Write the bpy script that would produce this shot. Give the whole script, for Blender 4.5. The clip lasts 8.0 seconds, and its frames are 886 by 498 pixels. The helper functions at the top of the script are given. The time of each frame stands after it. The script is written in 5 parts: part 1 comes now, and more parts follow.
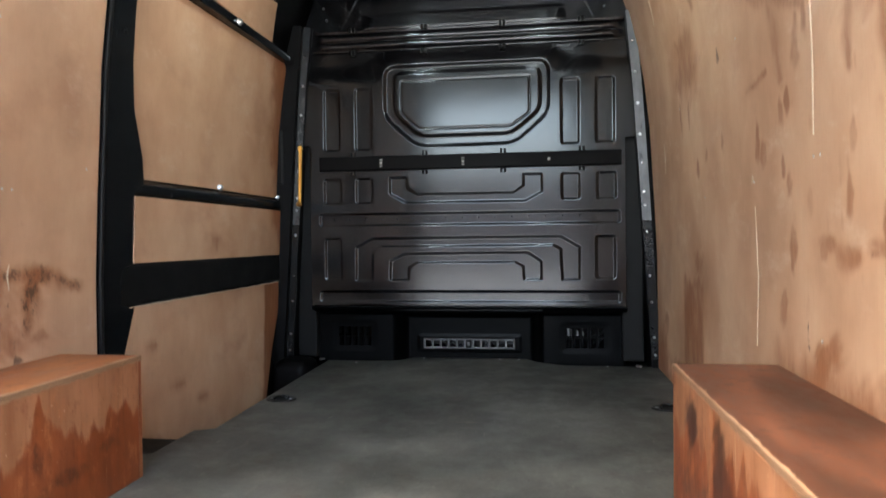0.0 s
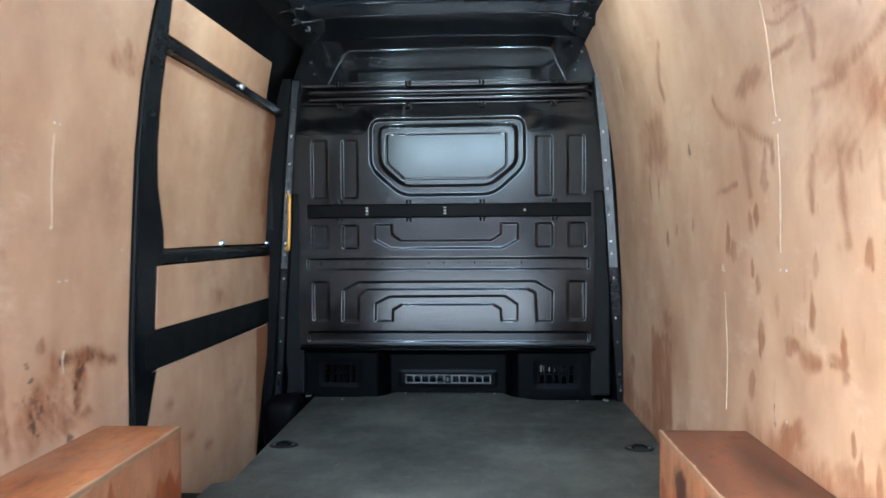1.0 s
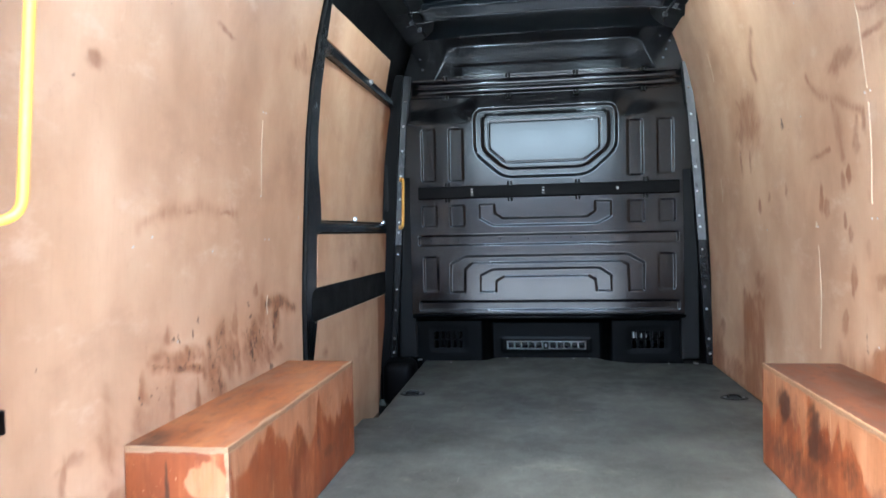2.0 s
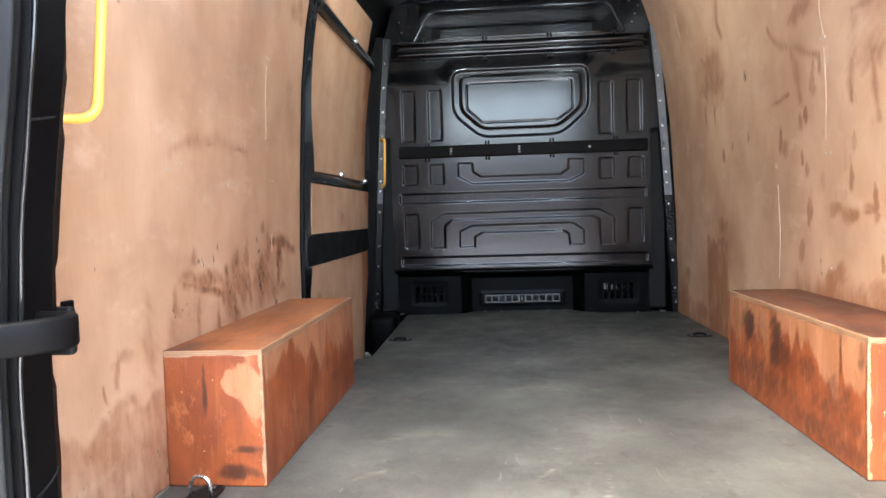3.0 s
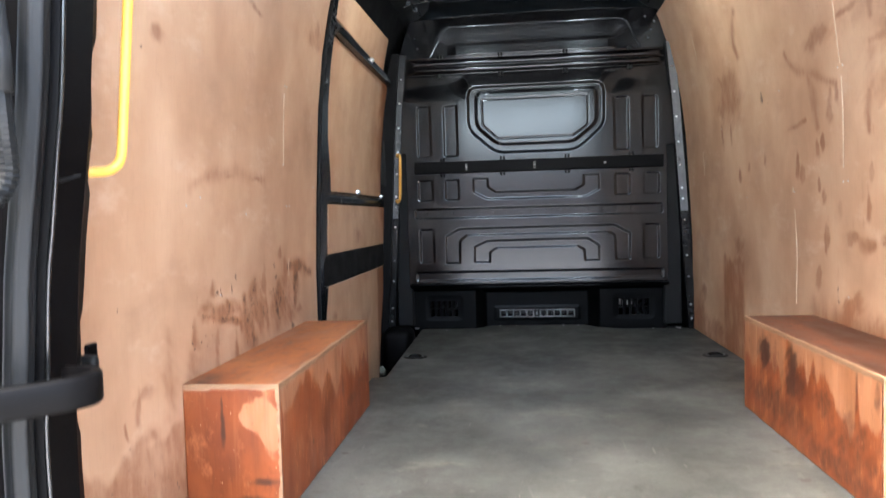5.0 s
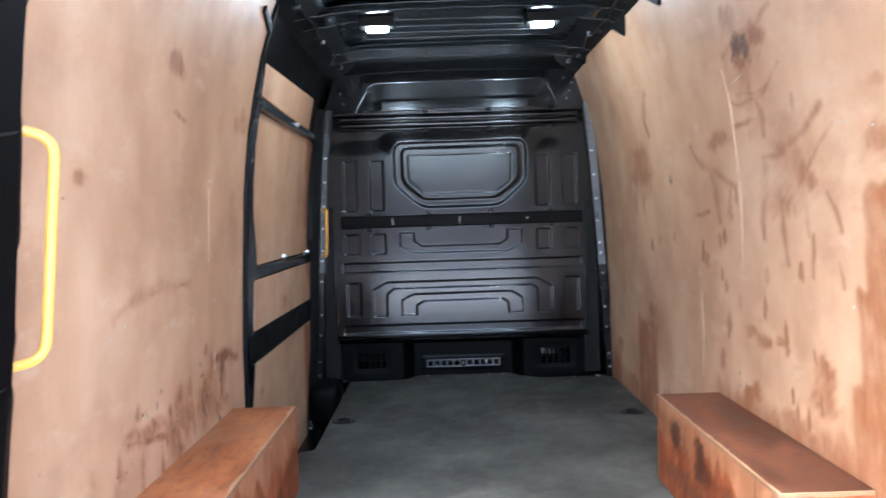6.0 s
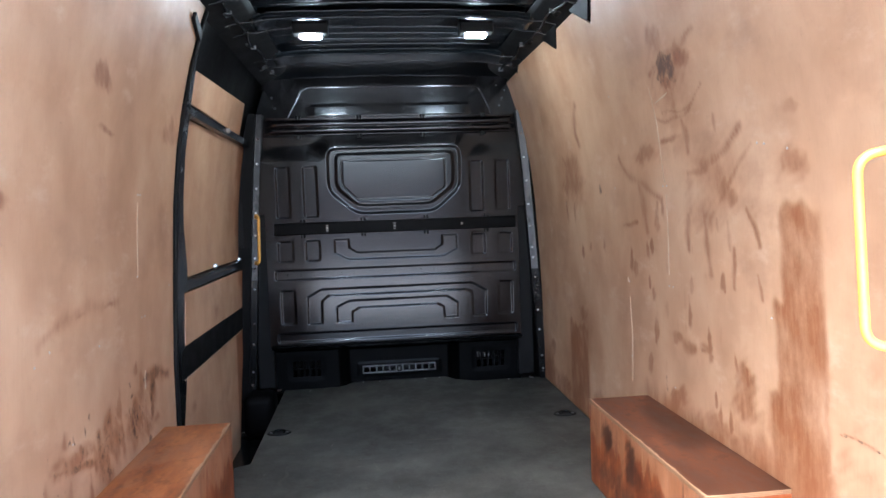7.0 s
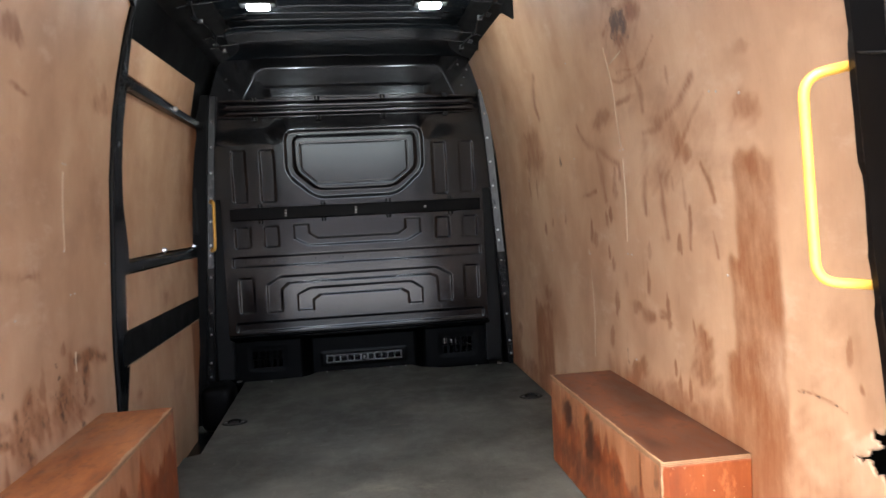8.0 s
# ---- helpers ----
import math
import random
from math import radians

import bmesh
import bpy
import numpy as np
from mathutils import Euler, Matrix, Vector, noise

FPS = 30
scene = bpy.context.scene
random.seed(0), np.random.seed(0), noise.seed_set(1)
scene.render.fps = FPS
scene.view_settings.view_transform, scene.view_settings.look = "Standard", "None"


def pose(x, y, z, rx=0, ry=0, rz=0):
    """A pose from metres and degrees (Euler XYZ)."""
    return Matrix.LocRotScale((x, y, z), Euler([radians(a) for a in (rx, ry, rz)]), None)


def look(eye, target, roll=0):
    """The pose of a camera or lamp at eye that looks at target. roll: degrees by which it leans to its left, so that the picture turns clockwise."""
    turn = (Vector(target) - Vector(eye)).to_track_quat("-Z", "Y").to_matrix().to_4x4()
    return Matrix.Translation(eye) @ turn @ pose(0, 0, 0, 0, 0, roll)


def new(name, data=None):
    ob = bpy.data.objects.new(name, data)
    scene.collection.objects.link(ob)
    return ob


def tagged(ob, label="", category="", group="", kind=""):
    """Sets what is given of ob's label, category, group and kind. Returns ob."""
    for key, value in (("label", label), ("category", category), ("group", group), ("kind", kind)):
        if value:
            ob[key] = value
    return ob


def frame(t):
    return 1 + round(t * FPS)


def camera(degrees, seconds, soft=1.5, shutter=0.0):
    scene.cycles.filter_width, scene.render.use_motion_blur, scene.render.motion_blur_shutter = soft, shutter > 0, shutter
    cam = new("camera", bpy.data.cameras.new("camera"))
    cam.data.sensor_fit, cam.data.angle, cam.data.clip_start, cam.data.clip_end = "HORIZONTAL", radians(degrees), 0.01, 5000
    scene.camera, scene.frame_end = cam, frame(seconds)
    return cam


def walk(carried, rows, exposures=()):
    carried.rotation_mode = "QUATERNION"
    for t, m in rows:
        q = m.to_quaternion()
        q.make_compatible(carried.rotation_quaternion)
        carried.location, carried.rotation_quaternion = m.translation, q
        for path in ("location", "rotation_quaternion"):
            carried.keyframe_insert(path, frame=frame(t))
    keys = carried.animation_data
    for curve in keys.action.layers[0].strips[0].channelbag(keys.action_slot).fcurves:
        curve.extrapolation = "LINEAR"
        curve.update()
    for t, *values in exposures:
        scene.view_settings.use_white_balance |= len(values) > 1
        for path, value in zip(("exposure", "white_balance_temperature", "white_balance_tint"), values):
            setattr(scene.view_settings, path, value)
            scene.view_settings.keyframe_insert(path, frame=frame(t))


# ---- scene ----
cam = camera(66.7, 8.0, shutter=0.4)
PATH = [
    (0, (0.355, 0.245, 0.605), (0.071, 2.225, 0.569), -0.6),
    (0.5, (0.307, 0.158, 0.761), (0.062, 2.142, 0.742), -0.5),
    (1, (0.178, 0.017, 0.837), (0.068, 2.013, 0.795), -0.4),
    (1.5, (0.075, -0.162, 0.839), (-0.153, 1.825, 0.8), -1.1),
    (1.7, (0.034, -0.25, 0.811), (-0.274, 1.725, 0.768), -1.1),
    (2.8, (-0.117, -0.52, 0.596), (-0.285, 1.471, 0.512), -1.7),
    (3, (-0.119, -0.531, 0.601), (-0.289, 1.459, 0.496), -1.7),
    (3.5, (-0.113, -0.543, 0.579), (-0.298, 1.446, 0.469), -1.8),
    (4, (-0.119, -0.559, 0.476), (-0.308, 1.43, 0.374), -1.5),
    (4.2, (-0.12, -0.568, 0.452), (-0.309, 1.42, 0.352), -1.5),
    (5.3, (-0.114, -0.536, 0.804), (-0.338, 1.449, 0.706), -1.5),
    (5.5, (-0.118, -0.546, 0.871), (-0.344, 1.439, 0.785), -1.4),
    (6, (-0.112, -0.576, 0.976), (-0.106, 1.422, 0.882), -1.8),
    (6.5, (-0.124, -0.586, 1.021), (0.008, 1.407, 0.915), -1.7),
    (7, (-0.13, -0.584, 1.028), (0.077, 1.402, 0.919), -2.0),
    (7.5, (-0.116, -0.555, 0.973), (0.128, 1.427, 0.861), -2.2),
    (8, (-0.025, -0.502, 0.917), (0.239, 1.478, 0.809), -2.9),
]
LIGHT = [(0.0, 4.23, 6700, 4), (0.5, 4.36, 6150, 3), (1.0, 4.60, 5650, -3), (1.6, 4.70, 5550, -2), (3.0, 4.43, 6500, 7), (4.0, 4.30, 6550, 8), (5.5, 4.40, 6200, 6), (6.0, 4.35, 5800, 6), (6.5, 4.14, 5750, 7), (7.4, 3.83, 6400, 9), (8.0, 3.68, 6850, 9)]
walk(cam, [(t, look(eye, target, roll)) for t, eye, target, roll in PATH], LIGHT)

# ---- world, sun, exposure ----
world = bpy.data.worlds.new("sky")
scene.world = world
world.use_nodes = True
wn = world.node_tree
bg = wn.nodes["Background"]
sky = wn.nodes.new("ShaderNodeTexSky")
sky.sky_type = "NISHITA"
sky.sun_disc = False
sky.sun_elevation, sky.sun_rotation = radians(62), radians(206)
sky.dust_density = 3.0
wn.links.new(sky.outputs[0], bg.inputs[0])
bg.inputs[1].default_value = 0.15
sun = new("sun", bpy.data.lights.new("sun", "SUN"))
sun.data.energy, sun.data.angle, sun.data.color = 1.0, radians(60), (1.0, 0.96, 0.91)
sun.matrix_world = look((-1.9, -3.9, 8.25), (0, 0, 0))

# ---- materials ----


def node(nt, kind, **kw):
    n = nt.nodes.new(kind)
    for k, v in kw.items():
        if k == "scale":
            n.inputs["Scale"].default_value = v
        elif k == "detail":
            n.inputs["Detail"].default_value = v
        elif k == "rough":
            n.inputs["Roughness"].default_value = v
    return n


def coords(nt, stretch=(1, 1, 1)):
    tc = nt.nodes.new("ShaderNodeTexCoord")
    mp = nt.nodes.new("ShaderNodeMapping")
    mp.inputs["Scale"].default_value = stretch
    nt.links.new(tc.outputs["Object"], mp.inputs["Vector"])
    return mp.outputs["Vector"]


def noise_of(nt, stretch, scale, detail=5.0, rough=0.55):
    n = node(nt, "ShaderNodeTexNoise", scale=scale, detail=detail, rough=rough)
    nt.links.new(coords(nt, stretch), n.inputs["Vector"])
    return n.outputs["Fac"]


def ramp(nt, fac, stops):
    r = nt.nodes.new("ShaderNodeValToRGB")
    els = r.color_ramp.elements
    while len(els) < len(stops):
        els.new(0.5)
    for e, (p, c) in zip(els, stops):
        e.position = p
        e.color = (*c, 1) if len(c) == 3 else c
    nt.links.new(fac, r.inputs["Fac"])
    return r.outputs["Color"]


def grey(nt, fac, lo, hi, a=0.0, b=1.0):
    m = nt.nodes.new("ShaderNodeMapRange")
    m.interpolation_type = "SMOOTHSTEP"
    for k, v in zip(("From Min", "From Max", "To Min", "To Max"), (lo, hi, a, b)):
        m.inputs[k].default_value = v
    nt.links.new(fac, m.inputs["Value"])
    return m.outputs["Result"]


def mix(nt, fac, a, b, mode="MIX"):
    m = nt.nodes.new("ShaderNodeMix")
    m.data_type, m.blend_type = "RGBA", mode
    for sock, v in ((m.inputs[0], fac), (m.inputs[6], a), (m.inputs[7], b)):
        if isinstance(v, (int, float)):
            sock.default_value = v
        elif isinstance(v, tuple):
            sock.default_value = (*v, 1)
        else:
            nt.links.new(v, sock)
    return m.outputs[2]


def calc(nt, op, a, b=0.0):
    m = nt.nodes.new("ShaderNodeMath")
    m.operation = op
    for sock, v in ((m.inputs[0], a), (m.inputs[1], b)):
        if isinstance(v, (int, float)):
            sock.default_value = v
        else:
            nt.links.new(v, sock)
    return m.outputs[0]


def attribute(nt, name):
    a = nt.nodes.new("ShaderNodeAttribute")
    a.attribute_name = name
    return a.outputs["Fac"]


def material(name):
    m = bpy.data.materials.new(name)
    m.use_nodes = True
    return m, m.node_tree, m.node_tree.nodes["Principled BSDF"]


def bump(nt, bsdf, height, strength=0.3, distance=0.002):
    b = nt.nodes.new("ShaderNodeBump")
    b.inputs["Strength"].default_value, b.inputs["Distance"].default_value = strength, distance
    nt.links.new(height, b.inputs["Height"])
    nt.links.new(b.outputs["Normal"], bsdf.inputs["Normal"])


def plain(name, dark, light, rough=(0.35, 0.55), scale=30.0, stretch=(1, 1, 1), metal=0.0, relief=0.1, coat=0.0, spec=0.5):
    """A surface with two scales of variation in colour and gloss and a fine relief."""
    m, nt, b = material(name)
    big = noise_of(nt, stretch, scale * 0.15, 4)
    fine = noise_of(nt, stretch, scale * 3, 5)
    both = calc(nt, "ADD", calc(nt, "MULTIPLY", big, 0.65), calc(nt, "MULTIPLY", fine, 0.35))
    nt.links.new(ramp(nt, both, [(0.3, dark), (0.7, light)]), b.inputs["Base Color"])
    nt.links.new(grey(nt, both, 0.3, 0.7, *rough), b.inputs["Roughness"])
    b.inputs["Metallic"].default_value = metal
    b.inputs["Coat Weight"].default_value = coat
    b.inputs["Specular IOR Level"].default_value = spec
    bump(nt, b, fine, relief, 0.001)
    return m


def sprayed(name, colour, rough, spec):
    """Smooth sprayed paint with faint handling smudges in the gloss."""
    m, nt, b = material(name)
    smudge = noise_of(nt, (1, 1, 1), 5.0, 3)
    nt.links.new(ramp(nt, smudge, [(0.3, colour), (0.8, tuple(1.6 * c for c in colour))]), b.inputs["Base Color"])
    nt.links.new(grey(nt, smudge, 0.35, 0.75, rough, rough + 0.025), b.inputs["Roughness"])
    b.inputs["Specular Tint"].default_value = (0.93, 0.96, 1.0, 1)
    b.inputs["Specular IOR Level"].default_value = spec
    return m


def plywood(name, warm=0.0):
    """Rotary-cut hardwood face: soft figure, grain pores, reddish wet stains and dark mould where they lie."""
    m, nt, b = material(name)
    figure = noise_of(nt, (1.0, 1.0, 0.62), 4.2, 5, 0.55)
    cloud = noise_of(nt, (1.0, 1.0, 0.8), 2.2, 3)
    pores = noise_of(nt, (1.0, 1.0, 0.05), 190.0, 3)
    tone = calc(nt, "ADD", calc(nt, "MULTIPLY", figure, 0.55), calc(nt, "MULTIPLY", cloud, 0.45))
    col = ramp(nt, tone, [(0.32, (0.36, 0.190, 0.104)), (0.50, (0.475, 0.278, 0.163)), (0.68, (0.58, 0.365, 0.228))])
    col = mix(nt, grey(nt, pores, 0.50, 0.72, 0.0, 0.09), col, (0.25, 0.12, 0.07))
    dirt = noise_of(nt, (1.0, 1.0, 0.8), 38.0, 7, 0.78)
    col = mix(nt, grey(nt, dirt, 0.56, 0.76, 0.0, 0.30), col, (0.26, 0.13, 0.075))
    haze = noise_of(nt, (0.8, 0.8, 1.5), 6.5, 6, 0.7)
    col = mix(nt, grey(nt, haze, 0.54, 0.74, 0.0, 0.42), col, (0.60, 0.42, 0.30))
    smoke = noise_of(nt, (1.0, 1.0, 1.4), 3.3, 6, 0.6)
    col = mix(nt, grey(nt, smoke, 0.50, 0.76, 0.0, 0.55), col, (0.30, 0.150, 0.085))
    ragged = noise_of(nt, (1.0, 1.0, 0.55), 27.0, 8, 0.74)
    blurred = attribute(nt, "stain")
    torn_edge = calc(nt, "MULTIPLY", calc(nt, "SUBTRACT", ragged, 0.5), calc(nt, "ADD", 0.08, calc(nt, "MULTIPLY", blurred, 1.05)))
    wet = calc(nt, "ADD", blurred, torn_edge)
    runs = noise_of(nt, (1.0, 1.0, 0.14), 55.0, 5, 0.65)
    wet = calc(nt, "MULTIPLY", grey(nt, wet, 0.04, 0.84), grey(nt, runs, 0.25, 0.68, 0.80, 1.0))
    col = mix(nt, wet, col, (0.235, 0.082, 0.031))
    bare = calc(nt, "ADD", attribute(nt, "bare"), calc(nt, "MULTIPLY", calc(nt, "SUBTRACT", ragged, 0.5), 1.2))
    col = mix(nt, grey(nt, bare, 0.15, 0.85, 0.0, 0.7), col, (0.58, 0.40, 0.27))
    speck = noise_of(nt, (1.0, 1.0, 0.55), 62.0, 7, 0.78)
    mould = calc(nt, "ADD", attribute(nt, "mould"), calc(nt, "MULTIPLY", calc(nt, "SUBTRACT", speck, 0.55), 2.6))
    col = mix(nt, grey(nt, mould, 0.46, 0.86, 0.0, 0.84), col, (0.070, 0.033, 0.018))
    nt.links.new(col, b.inputs["Base Color"])
    nt.links.new(grey(nt, tone, 0.3, 0.7, 0.58, 0.42), b.inputs["Roughness"])
    bump(nt, b, calc(nt, "ADD", pores, calc(nt, "MULTIPLY", figure, 2.0)), 0.12, 0.001)
    return m


def box_ply(name):
    """Red-oiled plywood, bleached in drips from the top edge."""
    m, nt, b = material(name)
    drip = noise_of(nt, (1, 1, 0.14), 26.0, 4, 0.6)
    soft = noise_of(nt, (1, 1, 0.7), 6.0, 4)
    level = calc(nt, "ADD", calc(nt, "MULTIPLY", drip, 0.55), calc(nt, "MULTIPLY", soft, 0.25))
    fray = noise_of(nt, (1, 1, 0.5), 60.0, 5, 0.7)
    level = calc(nt, "ADD", level, calc(nt, "MULTIPLY", fray, 0.20))
    level = calc(nt, "ADD", level, attribute(nt, "stain"))
    pale = grey(nt, level, 0.44, 0.60)
    red = ramp(nt, noise_of(nt, (1, 1, 0.4), 9.0, 5), [(0.3, (0.135, 0.027, 0.0062)), (0.7, (0.27, 0.066, 0.016))])
    tan = ramp(nt, noise_of(nt, (1, 1, 0.2), 14.0, 5), [(0.3, (0.245, 0.091, 0.036)), (0.7, (0.38, 0.163, 0.077))])
    col = mix(nt, pale, red, tan)
    grain = noise_of(nt, (1, 1, 0.045), 48.0, 5, 0.65)
    col = mix(nt, grey(nt, grain, 0.55, 0.70, 0.0, 0.22), col, (0.34, 0.125, 0.048))
    col = mix(nt, grey(nt, grain, 0.48, 0.32, 0.0, 0.20), col, (0.085, 0.019, 0.007))
    sodden = noise_of(nt, (1, 1, 0.45), 15.0, 6, 0.75)
    col = mix(nt, grey(nt, sodden, 0.55, 0.70, 0.0, 0.62), col, (0.125, 0.026, 0.008))
    col = mix(nt, grey(nt, sodden, 0.46, 0.33, 0.0, 0.60), col, (0.37, 0.125, 0.044))
    fleck = noise_of(nt, (1, 1, 0.6), 70.0, 6, 0.75)
    col = mix(nt, grey(nt, fleck, 0.58, 0.74, 0.0, 0.45), col, (0.07, 0.022, 0.010))
    dark = grey(nt, noise_of(nt, (1, 1, 0.5), 9.5, 6, 0.7), 0.56, 0.76, 0.0, 0.38)
    col = mix(nt, dark, col, (0.10, 0.028, 0.012))
    scrape = noise_of(nt, (1, 1, 0.09), 34.0, 4, 0.6)
    col = mix(nt, grey(nt, scrape, 0.66, 0.74, 0.0, 0.5), col, (0.46, 0.26, 0.15))
    chip = noise_of(nt, (1, 1, 0.7), 150.0, 2, 0.5)
    col = mix(nt, grey(nt, chip, 0.735, 0.76, 0.0, 0.7), col, (0.55, 0.36, 0.24))
    rot = grey(nt, calc(nt, "ADD", attribute(nt, "mould"), calc(nt, "MULTIPLY", calc(nt, "SUBTRACT", fray, 0.5), 0.65)), 0.16, 0.74, 0.0, 0.90)
    col = mix(nt, rot, col, (0.040, 0.0125, 0.0068))
    nt.links.new(col, b.inputs["Base Color"])
    nt.links.new(grey(nt, soft, 0.3, 0.7, 0.38, 0.6), b.inputs["Roughness"])
    bump(nt, b, noise_of(nt, (1, 1, 0.06), 160.0, 3), 0.15, 0.001)
    return m


def box_top_ply(name, worn=1.0):
    m, nt, b = material(name)
    a = noise_of(nt, (1, 0.35, 1), 9.0, 5, 0.65)
    c = noise_of(nt, (1, 0.8, 1), 30.0, 5, 0.65)
    col = ramp(nt, a, [(0.32, (0.030, 0.011, 0.006)), (0.5, (0.068, 0.023, 0.0105)), (0.66, (0.125, 0.042, 0.018))] if worn < 1.5 else [(0.34, (0.060, 0.019, 0.008)), (0.46, (0.210, 0.062, 0.019)), (0.62, (0.34, 0.125, 0.045))])
    col = mix(nt, grey(nt, c, 0.52, 0.66, 0.0, 0.55 / worn), col, (0.048, 0.019, 0.011))
    bare = noise_of(nt, (1, 0.5, 1), 7.0, 6, 0.7)
    col = mix(nt, grey(nt, bare, 0.74 - 0.15 * worn, 0.90 - 0.15 * worn, 0.0, 0.22 * worn ** 1.6), col, (0.27, 0.115, 0.058))
    nt.links.new(col, b.inputs["Base Color"])
    nt.links.new(grey(nt, a, 0.3, 0.7, 0.45, 0.7), b.inputs["Roughness"])
    b.inputs["Specular IOR Level"].default_value = 0.3
    bump(nt, b, c, 0.12, 0.001)
    return m


def floor_resin(name):
    """Grey film-faced floor, dusty, with pale scuffs and small dark chips."""
    m, nt, b = material(name)
    cloud = noise_of(nt, (1, 1, 1), 2.2, 6, 0.62)
    streak = noise_of(nt, (1.0, 0.9, 1), 7.0, 8, 0.70)
    rub = noise_of(nt, (1.2, 0.75, 1), 10.0, 6, 0.7)
    col = ramp(nt, cloud, [(0.34, (0.026, 0.0256, 0.0218)), (0.5, (0.047, 0.0460, 0.0395)), (0.64, (0.078, 0.0760, 0.0655))])
    dust = grey(nt, calc(nt, "ADD", calc(nt, "MULTIPLY", streak, 0.65), calc(nt, "MULTIPLY", cloud, 0.45)), 0.57, 0.80, 0.0, 0.7)
    col = mix(nt, dust, col, (0.106, 0.105, 0.094))
    col = mix(nt, grey(nt, rub, 0.64, 0.80, 0.0, 0.5), col, (0.19, 0.175, 0.15))
    grain = noise_of(nt, (1, 1, 1), 95.0, 6, 0.75)
    col = mix(nt, grey(nt, grain, 0.50, 0.72, 0.0, 0.35), col, (0.115, 0.108, 0.095))
    col = mix(nt, grey(nt, grain, 0.50, 0.30, 0.0, 0.35), col, (0.024, 0.022, 0.019))
    for turn, (sx, sy) in enumerate(((70.0, 5.0), (6.0, 60.0), (40.0, 9.0))):
        mark = noise_of(nt, (sx / 10, sy / 10, 1 + turn), 9.0, 2, 0.5)
        col = mix(nt, calc(nt, "MULTIPLY", grey(nt, mark, 0.735, 0.77), 0.45), col, (0.20, 0.185, 0.16) if turn != 1 else (0.17, 0.12, 0.08))
    tc = nt.nodes.new("ShaderNodeTexCoord")
    sep = nt.nodes.new("ShaderNodeSeparateXYZ")
    nt.links.new(tc.outputs["Object"], sep.inputs[0])
    # paler towards the rear doorway: daylight put into the floor's colour
    rear_daylight = calc(nt, "SUBTRACT", calc(nt, "MULTIPLY", noise_of(nt, (1.1, 0.8, 1), 5.0, 7, 0.70), 2.2), sep.outputs["Y"])
    col = mix(nt, grey(nt, rear_daylight, 0.20, 1.15, 0.0, 0.36), col, (0.150, 0.139, 0.120))
    line = nt.nodes.new("ShaderNodeTexWave")
    line.inputs["Scale"].default_value, line.inputs["Distortion"].default_value, line.inputs["Detail"].default_value = 1.3, 14.0, 4.0
    nt.links.new(coords(nt, (1, 0.6, 1)), line.inputs["Vector"])
    thin = calc(nt, "MULTIPLY", grey(nt, line.outputs["Fac"], 0.985, 1.0), grey(nt, streak, 0.52, 0.62))
    col = mix(nt, calc(nt, "MULTIPLY", thin, 0.12), col, (0.24, 0.22, 0.19))
    for stretch, size, reach, depth, colour in (((1, 1.6, 1), 4.0, 0.085, 0.8, (0.030, 0.019, 0.012)), ((1.7, 1, 1), 7.0, 0.07, 0.22, (0.17, 0.155, 0.135)), ((1, 3.2, 1), 3.3, 0.06, 0.28, (0.18, 0.165, 0.14)), ((1, 1.2, 1), 11.0, 0.075, 0.6, (0.028, 0.022, 0.016))):
        cell = nt.nodes.new("ShaderNodeTexVoronoi")
        cell.voronoi_dimensions = "2D"
        cell.inputs["Scale"].default_value = size
        bent = nt.nodes.new("ShaderNodeVectorMath")
        bent.operation = "MULTIPLY_ADD"
        wob = node(nt, "ShaderNodeTexNoise", scale=38.0, detail=3.0)
        nt.links.new(coords(nt, stretch), wob.inputs["Vector"])
        nt.links.new(wob.outputs["Color"], bent.inputs[0])
        bent.inputs[1].default_value = (0.05, 0.05, 0.0)
        nt.links.new(coords(nt, stretch), bent.inputs[2])
        nt.links.new(bent.outputs[0], cell.inputs["Vector"])
        some = grey(nt, noise_of(nt, (1, 1, 1), size * 0.5, 2), 0.50, 0.56)
        col = mix(nt, calc(nt, "MULTIPLY", calc(nt, "MULTIPLY", grey(nt, cell.outputs["Distance"], reach, reach * 0.4), some), depth), col, colour)
    chip = grey(nt, noise_of(nt, (1, 1.4, 1), 30.0, 4, 0.55), 0.690, 0.715, 0.0, 0.85)
    col = mix(nt, chip, col, (0.022, 0.017, 0.013))
    frayed = calc(nt, "MULTIPLY", calc(nt, "SUBTRACT", noise_of(nt, (0.8, 1.6, 1), 26.0, 8, 0.78), 0.5), 4.2)
    scraped = calc(nt, "ADD", attribute(nt, "pale"), calc(nt, "MULTIPLY", frayed, attribute(nt, "pale")))
    col = mix(nt, grey(nt, scraped, 0.10, 0.80, 0.0, 0.80), col, (0.185, 0.166, 0.135))
    col = mix(nt, grey(nt, attribute(nt, "chip"), 0.10, 0.75, 0.0, 0.75), col, (0.026, 0.022, 0.017))
    nt.links.new(col, b.inputs["Base Color"])
    nt.links.new(grey(nt, streak, 0.3, 0.7, 0.40, 0.62), b.inputs["Roughness"])
    b.inputs["Specular IOR Level"].default_value = 0.35
    bump(nt, b, noise_of(nt, (1, 1, 1), 420.0, 2), 0.12, 0.001)
    return m


def glow(name, colour, strength):
    m, nt, b = material(name)
    b.inputs["Base Color"].default_value = (0.9, 0.9, 0.9, 1)
    b.inputs["Emission Color"].default_value = (*colour, 1)
    b.inputs["Emission Strength"].default_value = strength
    return m


